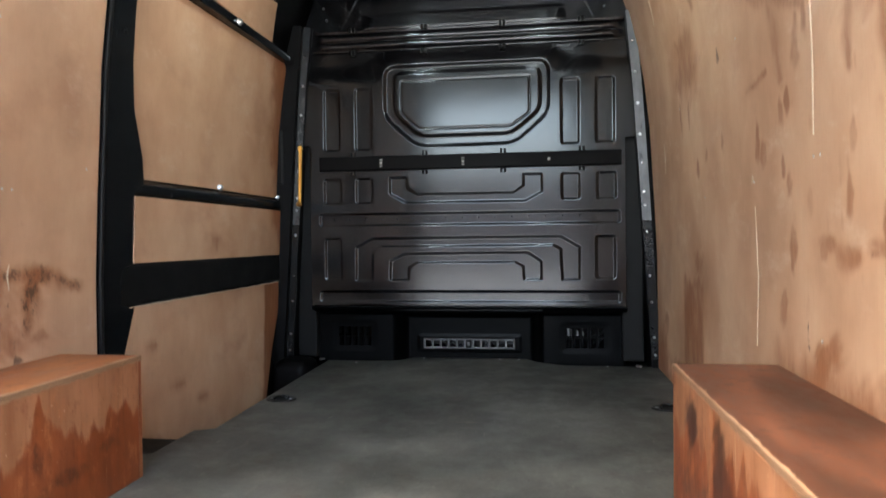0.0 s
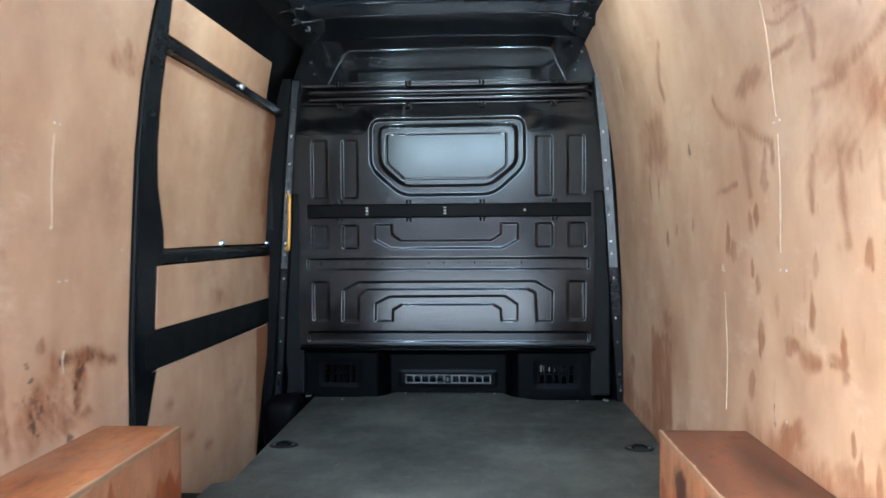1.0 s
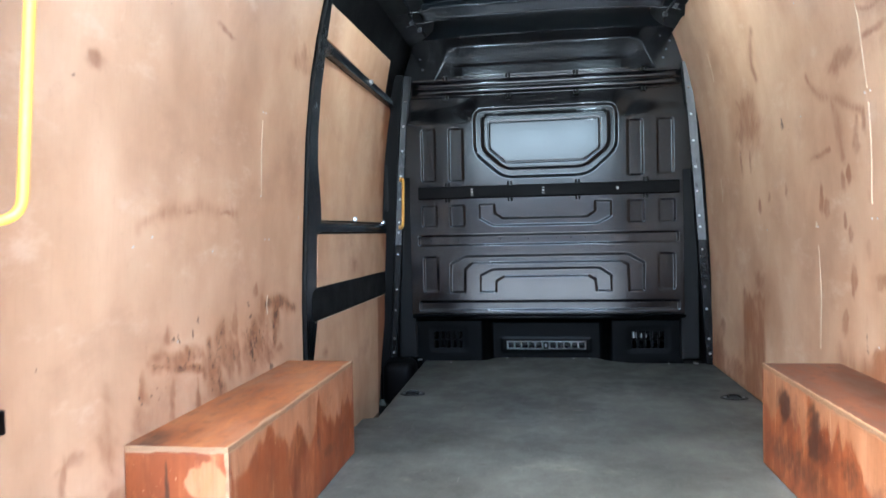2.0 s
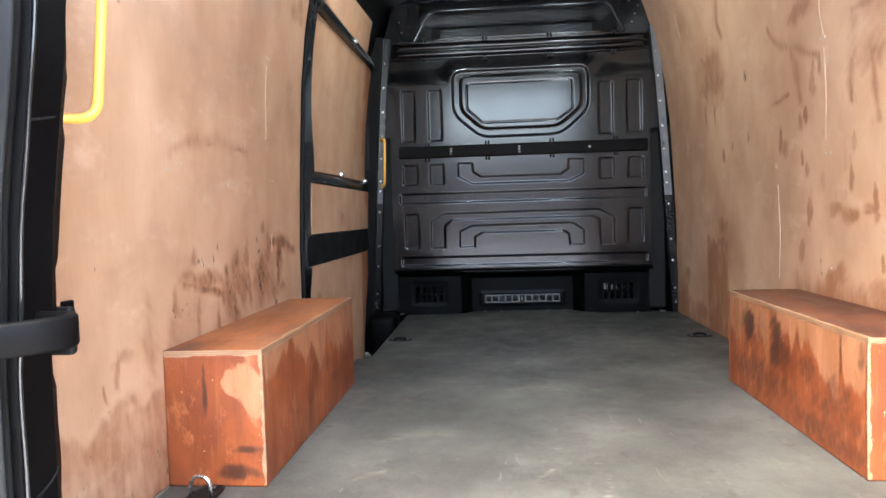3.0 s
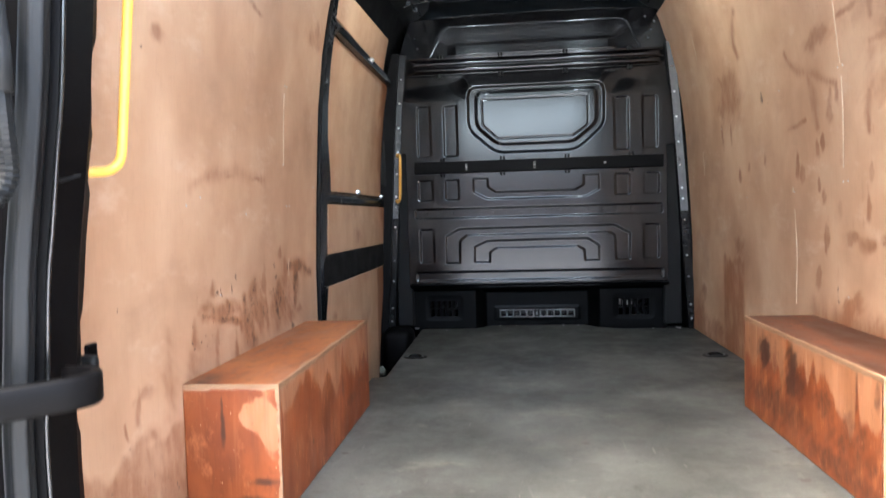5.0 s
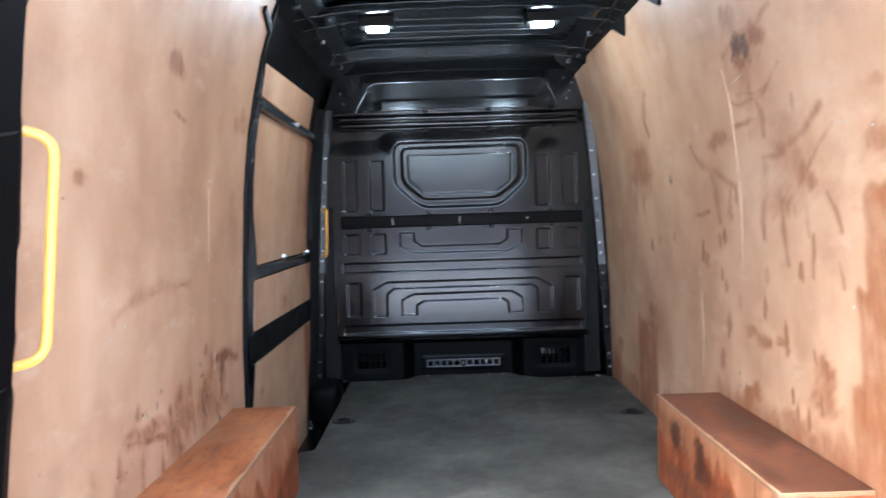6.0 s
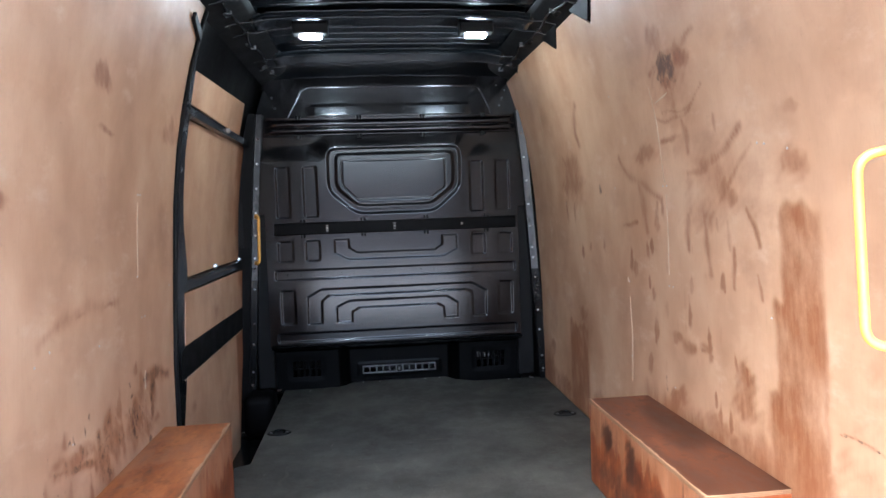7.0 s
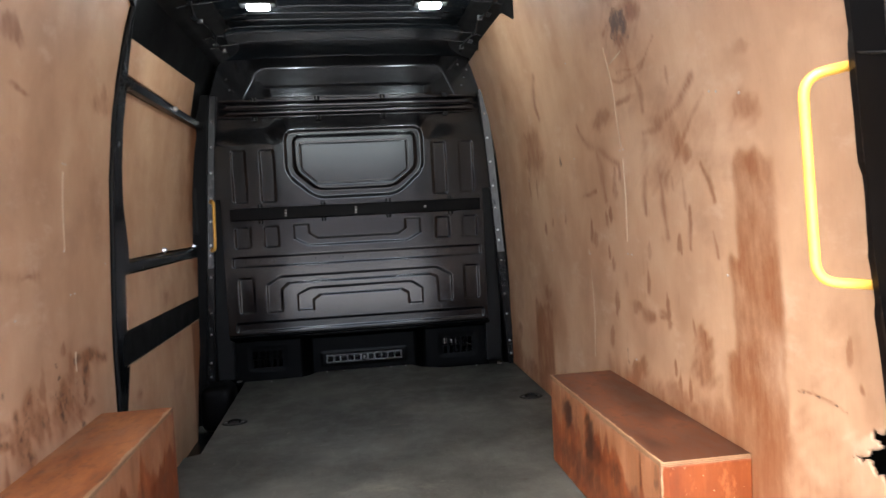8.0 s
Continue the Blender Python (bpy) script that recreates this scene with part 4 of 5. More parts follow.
def door_ply(outline, out, label="", soak=(), blot=(), soft=0.16):
    """A plywood panel cut to an outline in (y, z), bent to the door."""
    bm = bmesh.new()
    f = bm.faces.new([bm.verts.new((0, y, z)) for y, z in outline])
    zs = [z for _, z in outline]
    for z in np.arange(min(zs) + 0.04, max(zs) - 0.01, 0.04):
        bmesh.ops.bisect_plane(bm, geom=bm.verts[:] + bm.edges[:] + bm.faces[:], plane_co=(0, 0, z), plane_no=(0, 0, 1))
    ys = [y for y, _ in outline]
    for y in np.arange(min(ys) + 0.018, max(ys), 0.018):
        bmesh.ops.bisect_plane(bm, geom=bm.verts[:] + bm.edges[:] + bm.faces[:], plane_co=(0, y, 0), plane_no=(0, 1, 0))
    for v in bm.verts:
        v.co.x = -(float(half_width(v.co.z)) + out)
    r = bmesh.ops.extrude_face_region(bm, geom=bm.faces[:])
    bmesh.ops.translate(bm, vec=(-0.008, 0, 0), verts=[g for g in r["geom"] if isinstance(g, bmesh.types.BMVert)])
    ob = under_door(part("ply_panel", bm, PLY, None, label))
    co = np.array([v.co[:] for v in ob.data.vertices])
    wet = blots(co, blot, 0.6)
    if soak:
        edge = np.interp(co[:, 2], [z for z, _ in soak], [y for _, y in soak])
        wet = np.maximum(wet, 0.9 * step(edge - co[:, 1] - 0.10 - 0.19 * soft * ripple(co[:, 1], co[:, 2], 14, 40), soft))
    ob.data.attributes.new("stain", "FLOAT", "POINT").data.foreach_set("value", np.ascontiguousarray(wet, dtype=np.float32))
    return ob


def corner(points, radius):
    return [(p.x, p.y) for p in rounded([Vector((a, b, 0)) for a, b in points], radius, 5)]


door_ply([(2.06, 1.602), (3.07, 1.630), (3.10, 1.468), (2.11, 1.480)], 0.012, "narrow upper plywood panel")
p2 = [(2.60, 0.800), (2.215, 0.797), (2.20, 0.86), (2.150, 1.00), (2.135, 1.15), (2.125, 1.425), (3.33, 1.432), (3.36, 0.80), (2.60, 0.800)]
door_ply(corner(p2, 0.05)[:-1], 0.026, "large plywood panel with softly rounded corners", ((0.80, 3.40), (0.95, 3.37), (1.15, 3.335), (1.43, 3.31)))
door_ply([(2.165, 0.741), (3.38, 0.739), (3.40, 0.527), (2.165, 0.533)], 0.004, "long narrow plywood panel", ((0.53, 3.41), (0.62, 3.40), (0.70, 3.36), (0.74, 3.34)), ((2.7, 0.60, 0.06, 0.03),))
door_ply([(2.140, 0.398), (3.345, 0.395), (3.33, 0.25), (3.25, 0.08), (3.16, -0.19), (3.12, -0.30), (2.0, -0.30), (2.0, 0.20), (2.06, 0.27)], 0.010, "lower plywood panel with a slanted edge", ((-0.19, 3.24), (0.08, 3.262), (0.395, 3.275)), ((2.43, 0.10, 0.06, 0.022), (2.27, 0.255, 0.05, 0.022), (2.60, 0.02, 0.05, 0.03), (2.25, -0.05, 0.06, 0.03)), 0.035)

# worn pale edge of the lower panel
pts = [(-(float(half_width(0.4)) + 0.008), y, 0.397 + 0.0012 * math.sin(y * 50)) for y in np.linspace(2.142, 3.34, 40)]
under_door(part("worn_edge", add_tube(bmesh.new(), pts, 0.0022, 6), SPLINTER, None, "pale worn ply edge", True))

# door beams
bm = bmesh.new()
add_prism(bm, [(-0.838, 2.05, 1.428), (-0.800, 2.05, 1.434), (-0.800, 2.05, 1.468), (-0.838, 2.05, 1.476)], (0, 1.35, 0), 0.006)
upper = under_door(part("upper_beam", bm, PAINT))
bm = bmesh.new()
add_prism(bm, [(-0.935, 2.16, 0.806), (-0.886, 2.16, 0.790), (-0.874, 2.16, 0.776), (-0.874, 2.16, 0.748), (-0.935, 2.16, 0.742)], (0, 1.24, 0), 0.005)
waist = under_door(part("waist_beam", bm, PAINT))
bm = bmesh.new()
add_prism(bm, [(-0.935, 2.10, 0.540), (-0.892, 2.10, 0.536), (-0.886, 2.10, 0.525), (-0.886, 2.10, 0.408), (-0.892, 2.10, 0.400), (-0.935, 2.10, 0.396)], (0, 1.32, 0), 0.005)
under_door(part("lower_beam", bm, PLASTIC))
for y, z, r in ((2.746, 1.45, 0.014), (2.748, 0.807, 0.015), (3.33, 0.80, 0.012)):
    bm = bmesh.new()
    x = -0.80 if z > 1.2 else -0.893
    add_disc(bm, (x, y, z), (1, 0, 0.4), r, 0.012, 14, 1)
    add_disc(bm, (x + 0.010, y, z + 0.004), (1, 0, 0.4), r * 0.55, 0.006, 6)
    part("bolt", bm, STEEL, upper if z > 1.2 else waist, "bright zinc bolt head")
bm = bmesh.new()
add_box(bm, (-0.90, 3.335, 0.86), (-0.855, 3.40, 1.13), 0.012)
under_door(part("latch_box", bm, PLASTIC, None, "black plastic latch cover"))

# rear door pillar, wider at the waist
py = [(1.98, -0.2), (1.98, 1.80), (2.075, 1.60), (2.115, 1.42), (2.13, 1.15), (2.15, 1.0), (2.205, 0.86), (2.215, 0.80), (2.205, 0.54), (2.175, 0.40), (2.11, 0.25), (2.05, 0.10), (2.02, -0.2)]
bm = bmesh.new()
bm.faces.new([bm.verts.new((0, y, z)) for y, z in py])
for z in np.arange(-0.15, 1.8, 0.08):
    bmesh.ops.bisect_plane(bm, geom=bm.verts[:] + bm.edges[:] + bm.faces[:], plane_co=(0, 0, z), plane_no=(0, 0, 1))
for v in bm.verts:
    v.co.x = -(float(half_width(v.co.z)) - 0.002 + 0.010 * (v.co.y - 1.98) / 0.2)
r = bmesh.ops.extrude_face_region(bm, geom=bm.faces[:])
bmesh.ops.translate(bm, vec=(-0.045, 0, 0), verts=[g for g in r["geom"] if isinstance(g, bmesh.types.BMVert)])
tagged(part("pillar_mid", bm, PAINT), "gloss black body pillar behind the sliding door", "pillar", kind="structure")
bm = add_tube(bmesh.new(), [(-(float(half_width(z)) - 0.006), 1.992, z) for z in np.linspace(0.0, 1.79, 40)], 0.007, 8)
tagged(part("trim_mid", bm, PLASTIC, None, "", True), "black rubber edge trim along the plywood", "trim", kind="structure")

# front pillars and bolted flanges
for side, nm in ((-1, "pillar_front_left"), (1, "pillar_front_right")):
    bm = bmesh.new()
    zs = np.linspace(-0.20, 1.62, 24)
    xin = np.interp(zs, [-0.2, 0.02, 0.32, 0.65, 0.975, 1.30, 1.57, 1.62], [0.862, 0.852, 0.832, 0.812, 0.792, 0.770, 0.745, 0.740])
    if side > 0:
        xin = xin + 0.016
    prev = None
    for z, x in zip(zs, xin):
        ring = [bm.verts.new((side * a, b, z)) for a, b in ((x - 0.012, 3.400), (x - 0.012, 3.392), (x + 0.022, 3.388), (x + 0.022, 3.35), (x + 0.12, 3.33), (x + 0.12, 3.55), (x - 0.012, 3.55))]
        if prev:
            for k in range(7):
                bm.faces.new((prev[k], prev[(k + 1) % 7], ring[(k + 1) % 7], ring[k]))
        else:
            bm.faces.new(ring)
        prev = ring
    bm.faces.new(prev)
    if side == 1:
        for v in bm.verts:
            if v.co.y < 3.385:
                v.co.y = 3.40
    pl = tagged(part(nm, bm, MATT), "black steel pillar beside the bulkhead", "pillar", kind="structure")
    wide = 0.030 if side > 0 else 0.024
    # the left flange gets the darkened paint in place of real shade
    for lo, hi, paint, words in ((0.62, 1.60, FLANGE if side > 0 else FLANGE_DIM, "scuffed grey bolting flange" if side > 0 else "bolting flange in a darkened copy of the grey paint"), (0.03, 0.62, PAINT, "")):
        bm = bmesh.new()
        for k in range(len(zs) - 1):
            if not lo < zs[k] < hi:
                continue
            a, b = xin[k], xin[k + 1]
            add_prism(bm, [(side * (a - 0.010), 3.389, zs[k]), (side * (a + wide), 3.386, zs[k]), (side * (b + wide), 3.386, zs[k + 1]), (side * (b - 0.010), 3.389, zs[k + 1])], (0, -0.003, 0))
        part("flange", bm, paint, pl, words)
    for z in (0.06, 0.14, 0.30, 0.42, 0.62, 0.74, 0.80, 0.93, 1.06, 1.20, 1.34, 1.48):
        x = float(np.interp(z, zs, xin))
        part("bolt", add_disc(bmesh.new(), (side * (x + 0.005), 3.384, z), (0, -1, 0), 0.007, 0.005, 8, 1), STEEL, pl)
    bm = box((min(side * 0.73, side * 0.83), 3.43, 0.02), (max(side * 0.73, side * 0.83), 3.50, 1.06), 0.01)
    part("infill", bm, PLASTIC, pl)
bm = bmesh.new()
add_box(bm, (-0.90, 3.24, -0.22), (-0.72, 3.44, 0.03), 0.05, 4)
tagged(part("pillar_foot", bm, MATT, None, "", True), "rounded black foot cover of the door pillar", "cover", kind="structure")

# ---- lower valance under the bulkhead ----
val = tagged(group_at("valance", (0, 3.46, 0)), "black moulded plastic valance with vents under the bulkhead", "panel")


def under_val(name, bm, mat, label="", sm=False):
    ob = part(name, bm, mat, None, label, sm)
    ob.parent = val
    ob.matrix_parent_inverse = Matrix.Translation(-Vector(val.location))
    return ob


def val_y(x, z):
    y = np.full(x.shape, 3.47)
    y += 0.10 * step(np.maximum(np.abs(x - 0.005) - 0.335, z - 0.235), 0.07)
    y -= 0.004 * step(rect_d(x, z, -0.25, 0.26, 0.035, 0.115, 0.01), 0.02)
    for x0, x1 in ((-0.655, -0.445), (0.455, 0.675)):
        y += 0.003 * step(rect_d(x, z, x0, x1, 0.055, 0.19, 0.02), 0.03)
    return y - 0.10 * step(0.25 - z, 0.05)


def val_open(U, V):
    """False in the slots of the side vents and behind the grille."""
    hole = (U > -0.218) & (U < 0.228) & (V > 0.056) & (V < 0.092)
    for x0, x1 in VENTS:
        w = (x1 - x0) / 5
        for z0, z1 in ((0.072, 0.115), (0.124, 0.167)):
            hole |= (U > x0) & (U < x1) & (np.mod(U - x0, w) < w * 0.74) & (V > z0) & (V < z1)
    return ~hole


VENTS = ((-0.635, -0.460), (0.475, 0.660))
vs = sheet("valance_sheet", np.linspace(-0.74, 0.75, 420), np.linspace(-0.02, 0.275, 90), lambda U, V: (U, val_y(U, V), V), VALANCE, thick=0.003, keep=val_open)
vs.parent = val
vs.matrix_parent_inverse = Matrix.Translation(-Vector(val.location))
bm = bmesh.new()
gx0, gx1, gz0, gz1, gy = -0.222, 0.232, 0.050, 0.098, 3.553
add_box(bm, (gx0, gy, gz0), (gx1, gy + 0.012, gz0 + 0.007), 0.002)
add_box(bm, (gx0, gy, gz1 - 0.007), (gx1, gy + 0.012, gz1), 0.002)
n = 11
w = (gx1 - gx0 - 0.008) / n
for k in range(n + 1):
    add_box(bm, (gx0 + k * w, gy, gz0), (gx0 + k * w + 0.008, gy + 0.012, gz1), 0.002)
gr_ob = under_val("vent_grille", bm, GRILLE, "pale grey slotted vent grille")
bm = box((gx0 + 5 * w + 0.010, gy - 0.006, gz0 + 0.004), (gx0 + 6 * w - 0.002, gy + 0.01, gz1 - 0.003), 0.003)
part("vent_latch", bm, PLASTIC, gr_ob)
bm = box((gx0 + 5.4 * w, gy - 0.009, gz0 + 0.014), (gx0 + 5.7 * w, gy - 0.004, gz1 - 0.014), 0.002)
part("latch_tab", bm, GRILLE, gr_ob)
for x0, x1 in VENTS:
    w = (x1 - x0) / 5
    for k in range(5):
        bm = bmesh.new()
        for z0 in (0.072, 0.124):
            add_prism(bm, [(x0 + k * w, 3.482, z0 + 0.004), (x0 + k * w + 0.006, 3.500, z0 + 0.004), (x0 + k * w + 0.008, 3.500, z0 + 0.004), (x0 + k * w + 0.002, 3.482, z0 + 0.004)], (0, 0, 0.036))
        under_val("vent_vane", bm, MATT)

# ---- bulkhead track with fasteners ----
trk = tagged(group_at("lashing_track", (0.015, 3.40, 0.957)), "black steel load-lashing track bolted across the bulkhead", "rail")
bm = bmesh.new()
add_prism(bm, [(-0.694, 3.412, 0.922), (-0.694, 3.388, 0.925), (-0.694, 3.384, 0.931), (-0.694, 3.384, 0.988), (-0.694, 3.388, 0.994), (-0.694, 3.412, 0.997)], (1.42, 0, 0))
track = part("track", bm, MATT)
track.parent, track.matrix_parent_inverse = trk, Matrix.Translation(-Vector(trk.location))
for x in (-0.390, 0.003, 0.401):
    bm = add_disc(bmesh.new(), (x, 3.384, 0.959), (0, -1, 0), 0.0065, 0.005, 14, 1)
    if x < 0.2:
        add_box(bm, (x - 0.007, 3.3815, 0.972), (x + 0.007, 3.386, 0.977), 0.001)
        add_box(bm, (x - 0.007, 3.3815, 0.941), (x + 0.007, 3.386, 0.946), 0.001)
    part("fastener", bm, DULL, track, "bright zinc fastener")
for x in (-0.53, -0.18, 0.19, 0.55):
    for z in (1.005, 0.915, 1.600, 1.492):
        bm = box((x - 0.014, 3.398, z - 0.011), (x - 0.003, 3.412, z + 0.011), 0.002)
        add_box(bm, (x + 0.003, 3.398, z - 0.011), (x + 0.014, 3.412, z + 0.011), 0.002)
        part("clip", bm, PLASTIC, bulkhead)

# ---- wheel-arch boxes ----


# dark rot on the side panels: along, up, half sizes
BOX_ROT = {1: [(1.648, 0.228, 0.060, 0.066), (1.443, 0.210, 0.054, 0.074)], -1: [(1.154, 0.097, 0.009, 0.010)]}
# grime patches; on the right box they also put its shade into the colour
BOX_GRIME_SHADE = {1: [(1.24, 0.17, 0.08, 0.05), (1.55, 0.09, 0.30, 0.08), (1.42, 0.20, 0.10, 0.06), (1.295, 0.225, 0.018, 0.045), (1.15, 0.04, 0.25, 0.05), (1.10, 0.13, 0.16, 0.06), (1.075, 0.25, 0.010, 0.06), (0.985, 0.265, 0.014, 0.05)], -1: [(1.56, 0.10, 0.08, 0.022), (1.70, 0.13, 0.05, 0.02), (1.47, 0.17, 0.020, 0.05)]}
# lower outline of the bleached drips: along, up
DRIPS = {1: [(0.95, 0.185), (1.06, 0.188), (1.075, 0.29), (1.085, 0.16), (1.106, 0.124), (1.125, 0.165), (1.175, 0.178), (1.236, 0.25), (1.282, 0.206), (1.300, 0.268), (1.338, 0.188), (1.36, 0.24), (1.385, 0.22), (1.44, 0.22), (1.476, 0.298), (1.490, 0.20), (1.512, 0.132), (1.535, 0.20), (1.60, 0.19), (1.655, 0.24), (1.70, 0.20), (1.752, 0.158), (1.79, 0.19), (1.84, 0.170)],
         -1: [(0.90, 0.30), (0.953, 0.217), (1.04, 0.264), (1.133, 0.287), (1.246, 0.196), (1.308, 0.238), (1.384, 0.150), (1.455, 0.21), (1.475, 0.28), (1.50, 0.226), (1.546, 0.181), (1.581, 0.205), (1.611, 0.168), (1.649, 0.188), (1.681, 0.167), (1.702, 0.217), (1.731, 0.182), (1.764, 0.213), (1.795, 0.170), (1.84, 0.176)]}
END_PALE = [(-0.700, 0.250, 0.050, 0.046), (-0.680, 0.200, 0.030, 0.055), (-0.78, 0.09, 0.06, 0.025)]
END_ROT = [(-0.72, 0.035, 0.05, 0.018), (-0.69, 0.085, 0.05, 0.010), (-0.79, 0.22, 0.006, 0.06)]


def bleached(co, side):
    """Over 0 where the side panel is bleached, ending below in ragged drips."""
    edge = np.interp(co[:, 1], [y for y, _ in DRIPS[side]], [z for _, z in DRIPS[side]])
    worn = np.interp(co[:, 1], [1.15, 1.46], [0.12, 0.42]) if side < 0 else 0.36
    return np.clip(7.0 * (co[:, 2] - edge - 0.010 * ripple(co[:, 1], co[:, 2] / 4, 37, 120)), -0.34, worn)


def foot_shade(co):
    """Dark contact line along the foot of the panels, its shade painted in."""
    return 0.45 * step(co[:, 2] - 0.008 - 0.008 * ripple(co[:, 0] + co[:, 1], co[:, 2], 31, 60), 0.030)


def bare_edge(a, b, out, along, seed, wide=0.0065, least=0.35, most=1.9):
    """A frayed strip of bare ply from a to b: out leaves the panel, along lies in it across the strip."""
    rng = np.random.default_rng(seed)
    a, b, out, along = Vector(a), Vector(b), Vector(out), Vector(along)
    bm = bmesh.new()
    n = max(12, int((b - a).length / 0.006))
    rows, width = [], wide
    for k in range(n + 1):
        width = min(max(width + rng.normal(0, 0.0014), least * wide), most * wide)
        if rng.random() < 0.05:
            width = (0.05 + least) * wide
        p = a.lerp(b, k / n)
        rows.append([bm.verts.new(q) for q in (p - out * 0.0004, p + out * 0.0009, p + along * width + out * 0.0009, p + along * width - out * 0.0004)])
    for u, v in zip(rows, rows[1:]):
        for k in range(4):
            bm.faces.new((u[k], u[(k + 1) % 4], v[(k + 1) % 4], v[k]))
    bm.faces.new(rows[0]), bm.faces.new(rows[-1])
    return bm


def wheel_box(side, y0, y1):
    inner, h = 0.655, 0.311
    outer = 0.882
    b = tagged(group_at("wheel_arch_box", (side * 0.77, (y0 + y1) / 2, 0)), "red-oiled plywood box over the wheel arch, bleached in drips", "box", "wheel-arch boxes")

    def put(name, bm, mat, label=""):
        ob = part(name, bm, mat, None, label)
        ob.parent, ob.matrix_parent_inverse = b, Matrix.Translation(-Vector(b.location))
        return ob

    def span(x0, x1):
        return (min(side * x0, side * x1), max(side * x0, side * x1))

    t = 0.012
    a, c = span(inner, inner + t)
    face = sheet("side_panel", np.linspace(y0 + t, y1 - t, 240), np.linspace(0.0, h - t, 75), lambda U, V: (side * inner + 0 * U, U, V), BOX_PLY, b, thick=-side * t, marks={"mould": lambda co: np.maximum.reduce([blots(co, BOX_ROT[side], 0.80, 1.7), blots(co, BOX_GRIME_SHADE[side], 0.48 if side > 0 else 0.42, 1.6), foot_shade(co)]), "stain": lambda co: bleached(co, side)})
    face.matrix_parent_inverse = Matrix.Translation(-Vector(b.location))
    a, c = span(inner, outer)
    near = sheet("end_panel", np.linspace(a, c, 60), np.linspace(0.0, h - t, 60), lambda U, V: (U, y0 + 0 * U, V), BOX_PLY, b, thick=t - 0.0005,
                 marks={"mould": lambda co: np.maximum(blots(co[:, [1, 0, 2]], END_ROT if side < 0 else [], 0.72, 1.6), foot_shade(co)), "stain": lambda co: blots(co[:, [1, 0, 2]], END_PALE[:2], 0.46, 0.9) + blots(co[:, [1, 0, 2]], END_PALE[2:], 0.16, 1.4) - 0.22})
    near.matrix_parent_inverse = Matrix.Translation(-Vector(b.location))
    put("end_panel", box((a, y1 - t + 0.0005, 0.0), (c, y1, h - t), 0.001), BOX_PLY)
    put("top_panel", box((a, y0, h - t), (c, y1, h), 0.0015), BOX_TOP[side], "dark worn top panel" if side > 0 else "top panel worn to bare wood")
    x = side * inner
    put("edge_strip", bare_edge((x, y0, h - 0.0005), (x, y1, h - 0.0005), (-side, 0, 0), (0, 0, -1), 3 + side, 0.0128, 0.85, 1.15), EDGE, "pale raw ply edge")
    put("edge_strip", bare_edge((x, y0, h), (x, y1, h), (0, 0, 1), (side, 0, 0), 6 + side, 0.0060), EDGE, "pale raw ply edge")
    put("edge_strip", bare_edge((x, y0, h - 0.0005), (side * (outer - 0.002), y0, h - 0.0005), (0, -1, 0), (0, 0, -1), 9 + side, 0.0128, 0.85, 1.15), EDGE, "pale raw ply edge")
    put("edge_strip", bare_edge((x, y0, 0.004), (x, y0, h - t), (0, -1, 0), (side, 0, 0), 12 + side, 0.0060, 0.5, 1.5), EDGE, "pale raw ply edge")
    put("edge_strip", bare_edge((x, y0, 0.03), (x, y0, h - t), (-side, 0, 0), (0, 1, 0), 15 + side, 0.0030), EDGE, "pale raw ply edge")
    for k, dz in enumerate((0.0042, 0.0086)):
        put("glue_line", box((min(x, x - side * 0.0012), y0 + 0.001, h - dz - 0.0007), (max(x, x - side * 0.0012), y1 - 0.001, h - dz + 0.0004)), GLUE, "brown glue line of the ply")
        put("glue_line", box((min(x, side * (outer - 0.003)), y0 - 0.0012, h - dz - 0.0007), (max(x, side * (outer - 0.003)), y0, h - dz + 0.0004)), GLUE, "brown glue line of the ply")
    return b


wheel_box(-1, 0.912, 1.832)
wheel_box(1, 0.957, 1.837)

# ---- grab handles ----


def grab_handle(points, label, radius=0.0082):
    h = tagged(group_at("grab_handle", points[0]), label, "handle", "grab handles")
    ob = part("bar", add_tube(bmesh.new(), rounded(points, 0.034, 8), radius, 14), YELLOW, None, "", True)
    ob.parent, ob.matrix_parent_inverse = h, Matrix.Translation(-Vector(h.location))
    for p, q in ((points[0], points[1]), (points[-1], points[-2])):
        d = (Vector(q) - Vector(p)).normalized()
        ob = part("foot", add_disc(bmesh.new(), p, d, radius * 1.7, 0.012, 16, 1), YELLOW)
        ob.parent, ob.matrix_parent_inverse = h, Matrix.Translation(-Vector(h.location))
    return h


grab_handle([(-0.790, 0.405, 1.140), (-0.707, 0.482, 1.119), (-0.756, 0.506, 0.768), (-0.815, 0.405, 0.760)], "bright yellow bent plastic grab handle on the rear pillar")
grab_handle([(0.790, 0.415, 1.118), (0.669, 0.455, 1.096), (0.690, 0.460, 0.779), (0.815, 0.415, 0.768)], "bright yellow bent plastic grab handle on the rear pillar")
grab_handle([(-0.790, 3.386, 1.040), (-0.768, 3.33, 1.038), (-0.776, 3.33, 0.775), (-0.800, 3.386, 0.772)], "small yellow grab handle beside the bulkhead", 0.008)

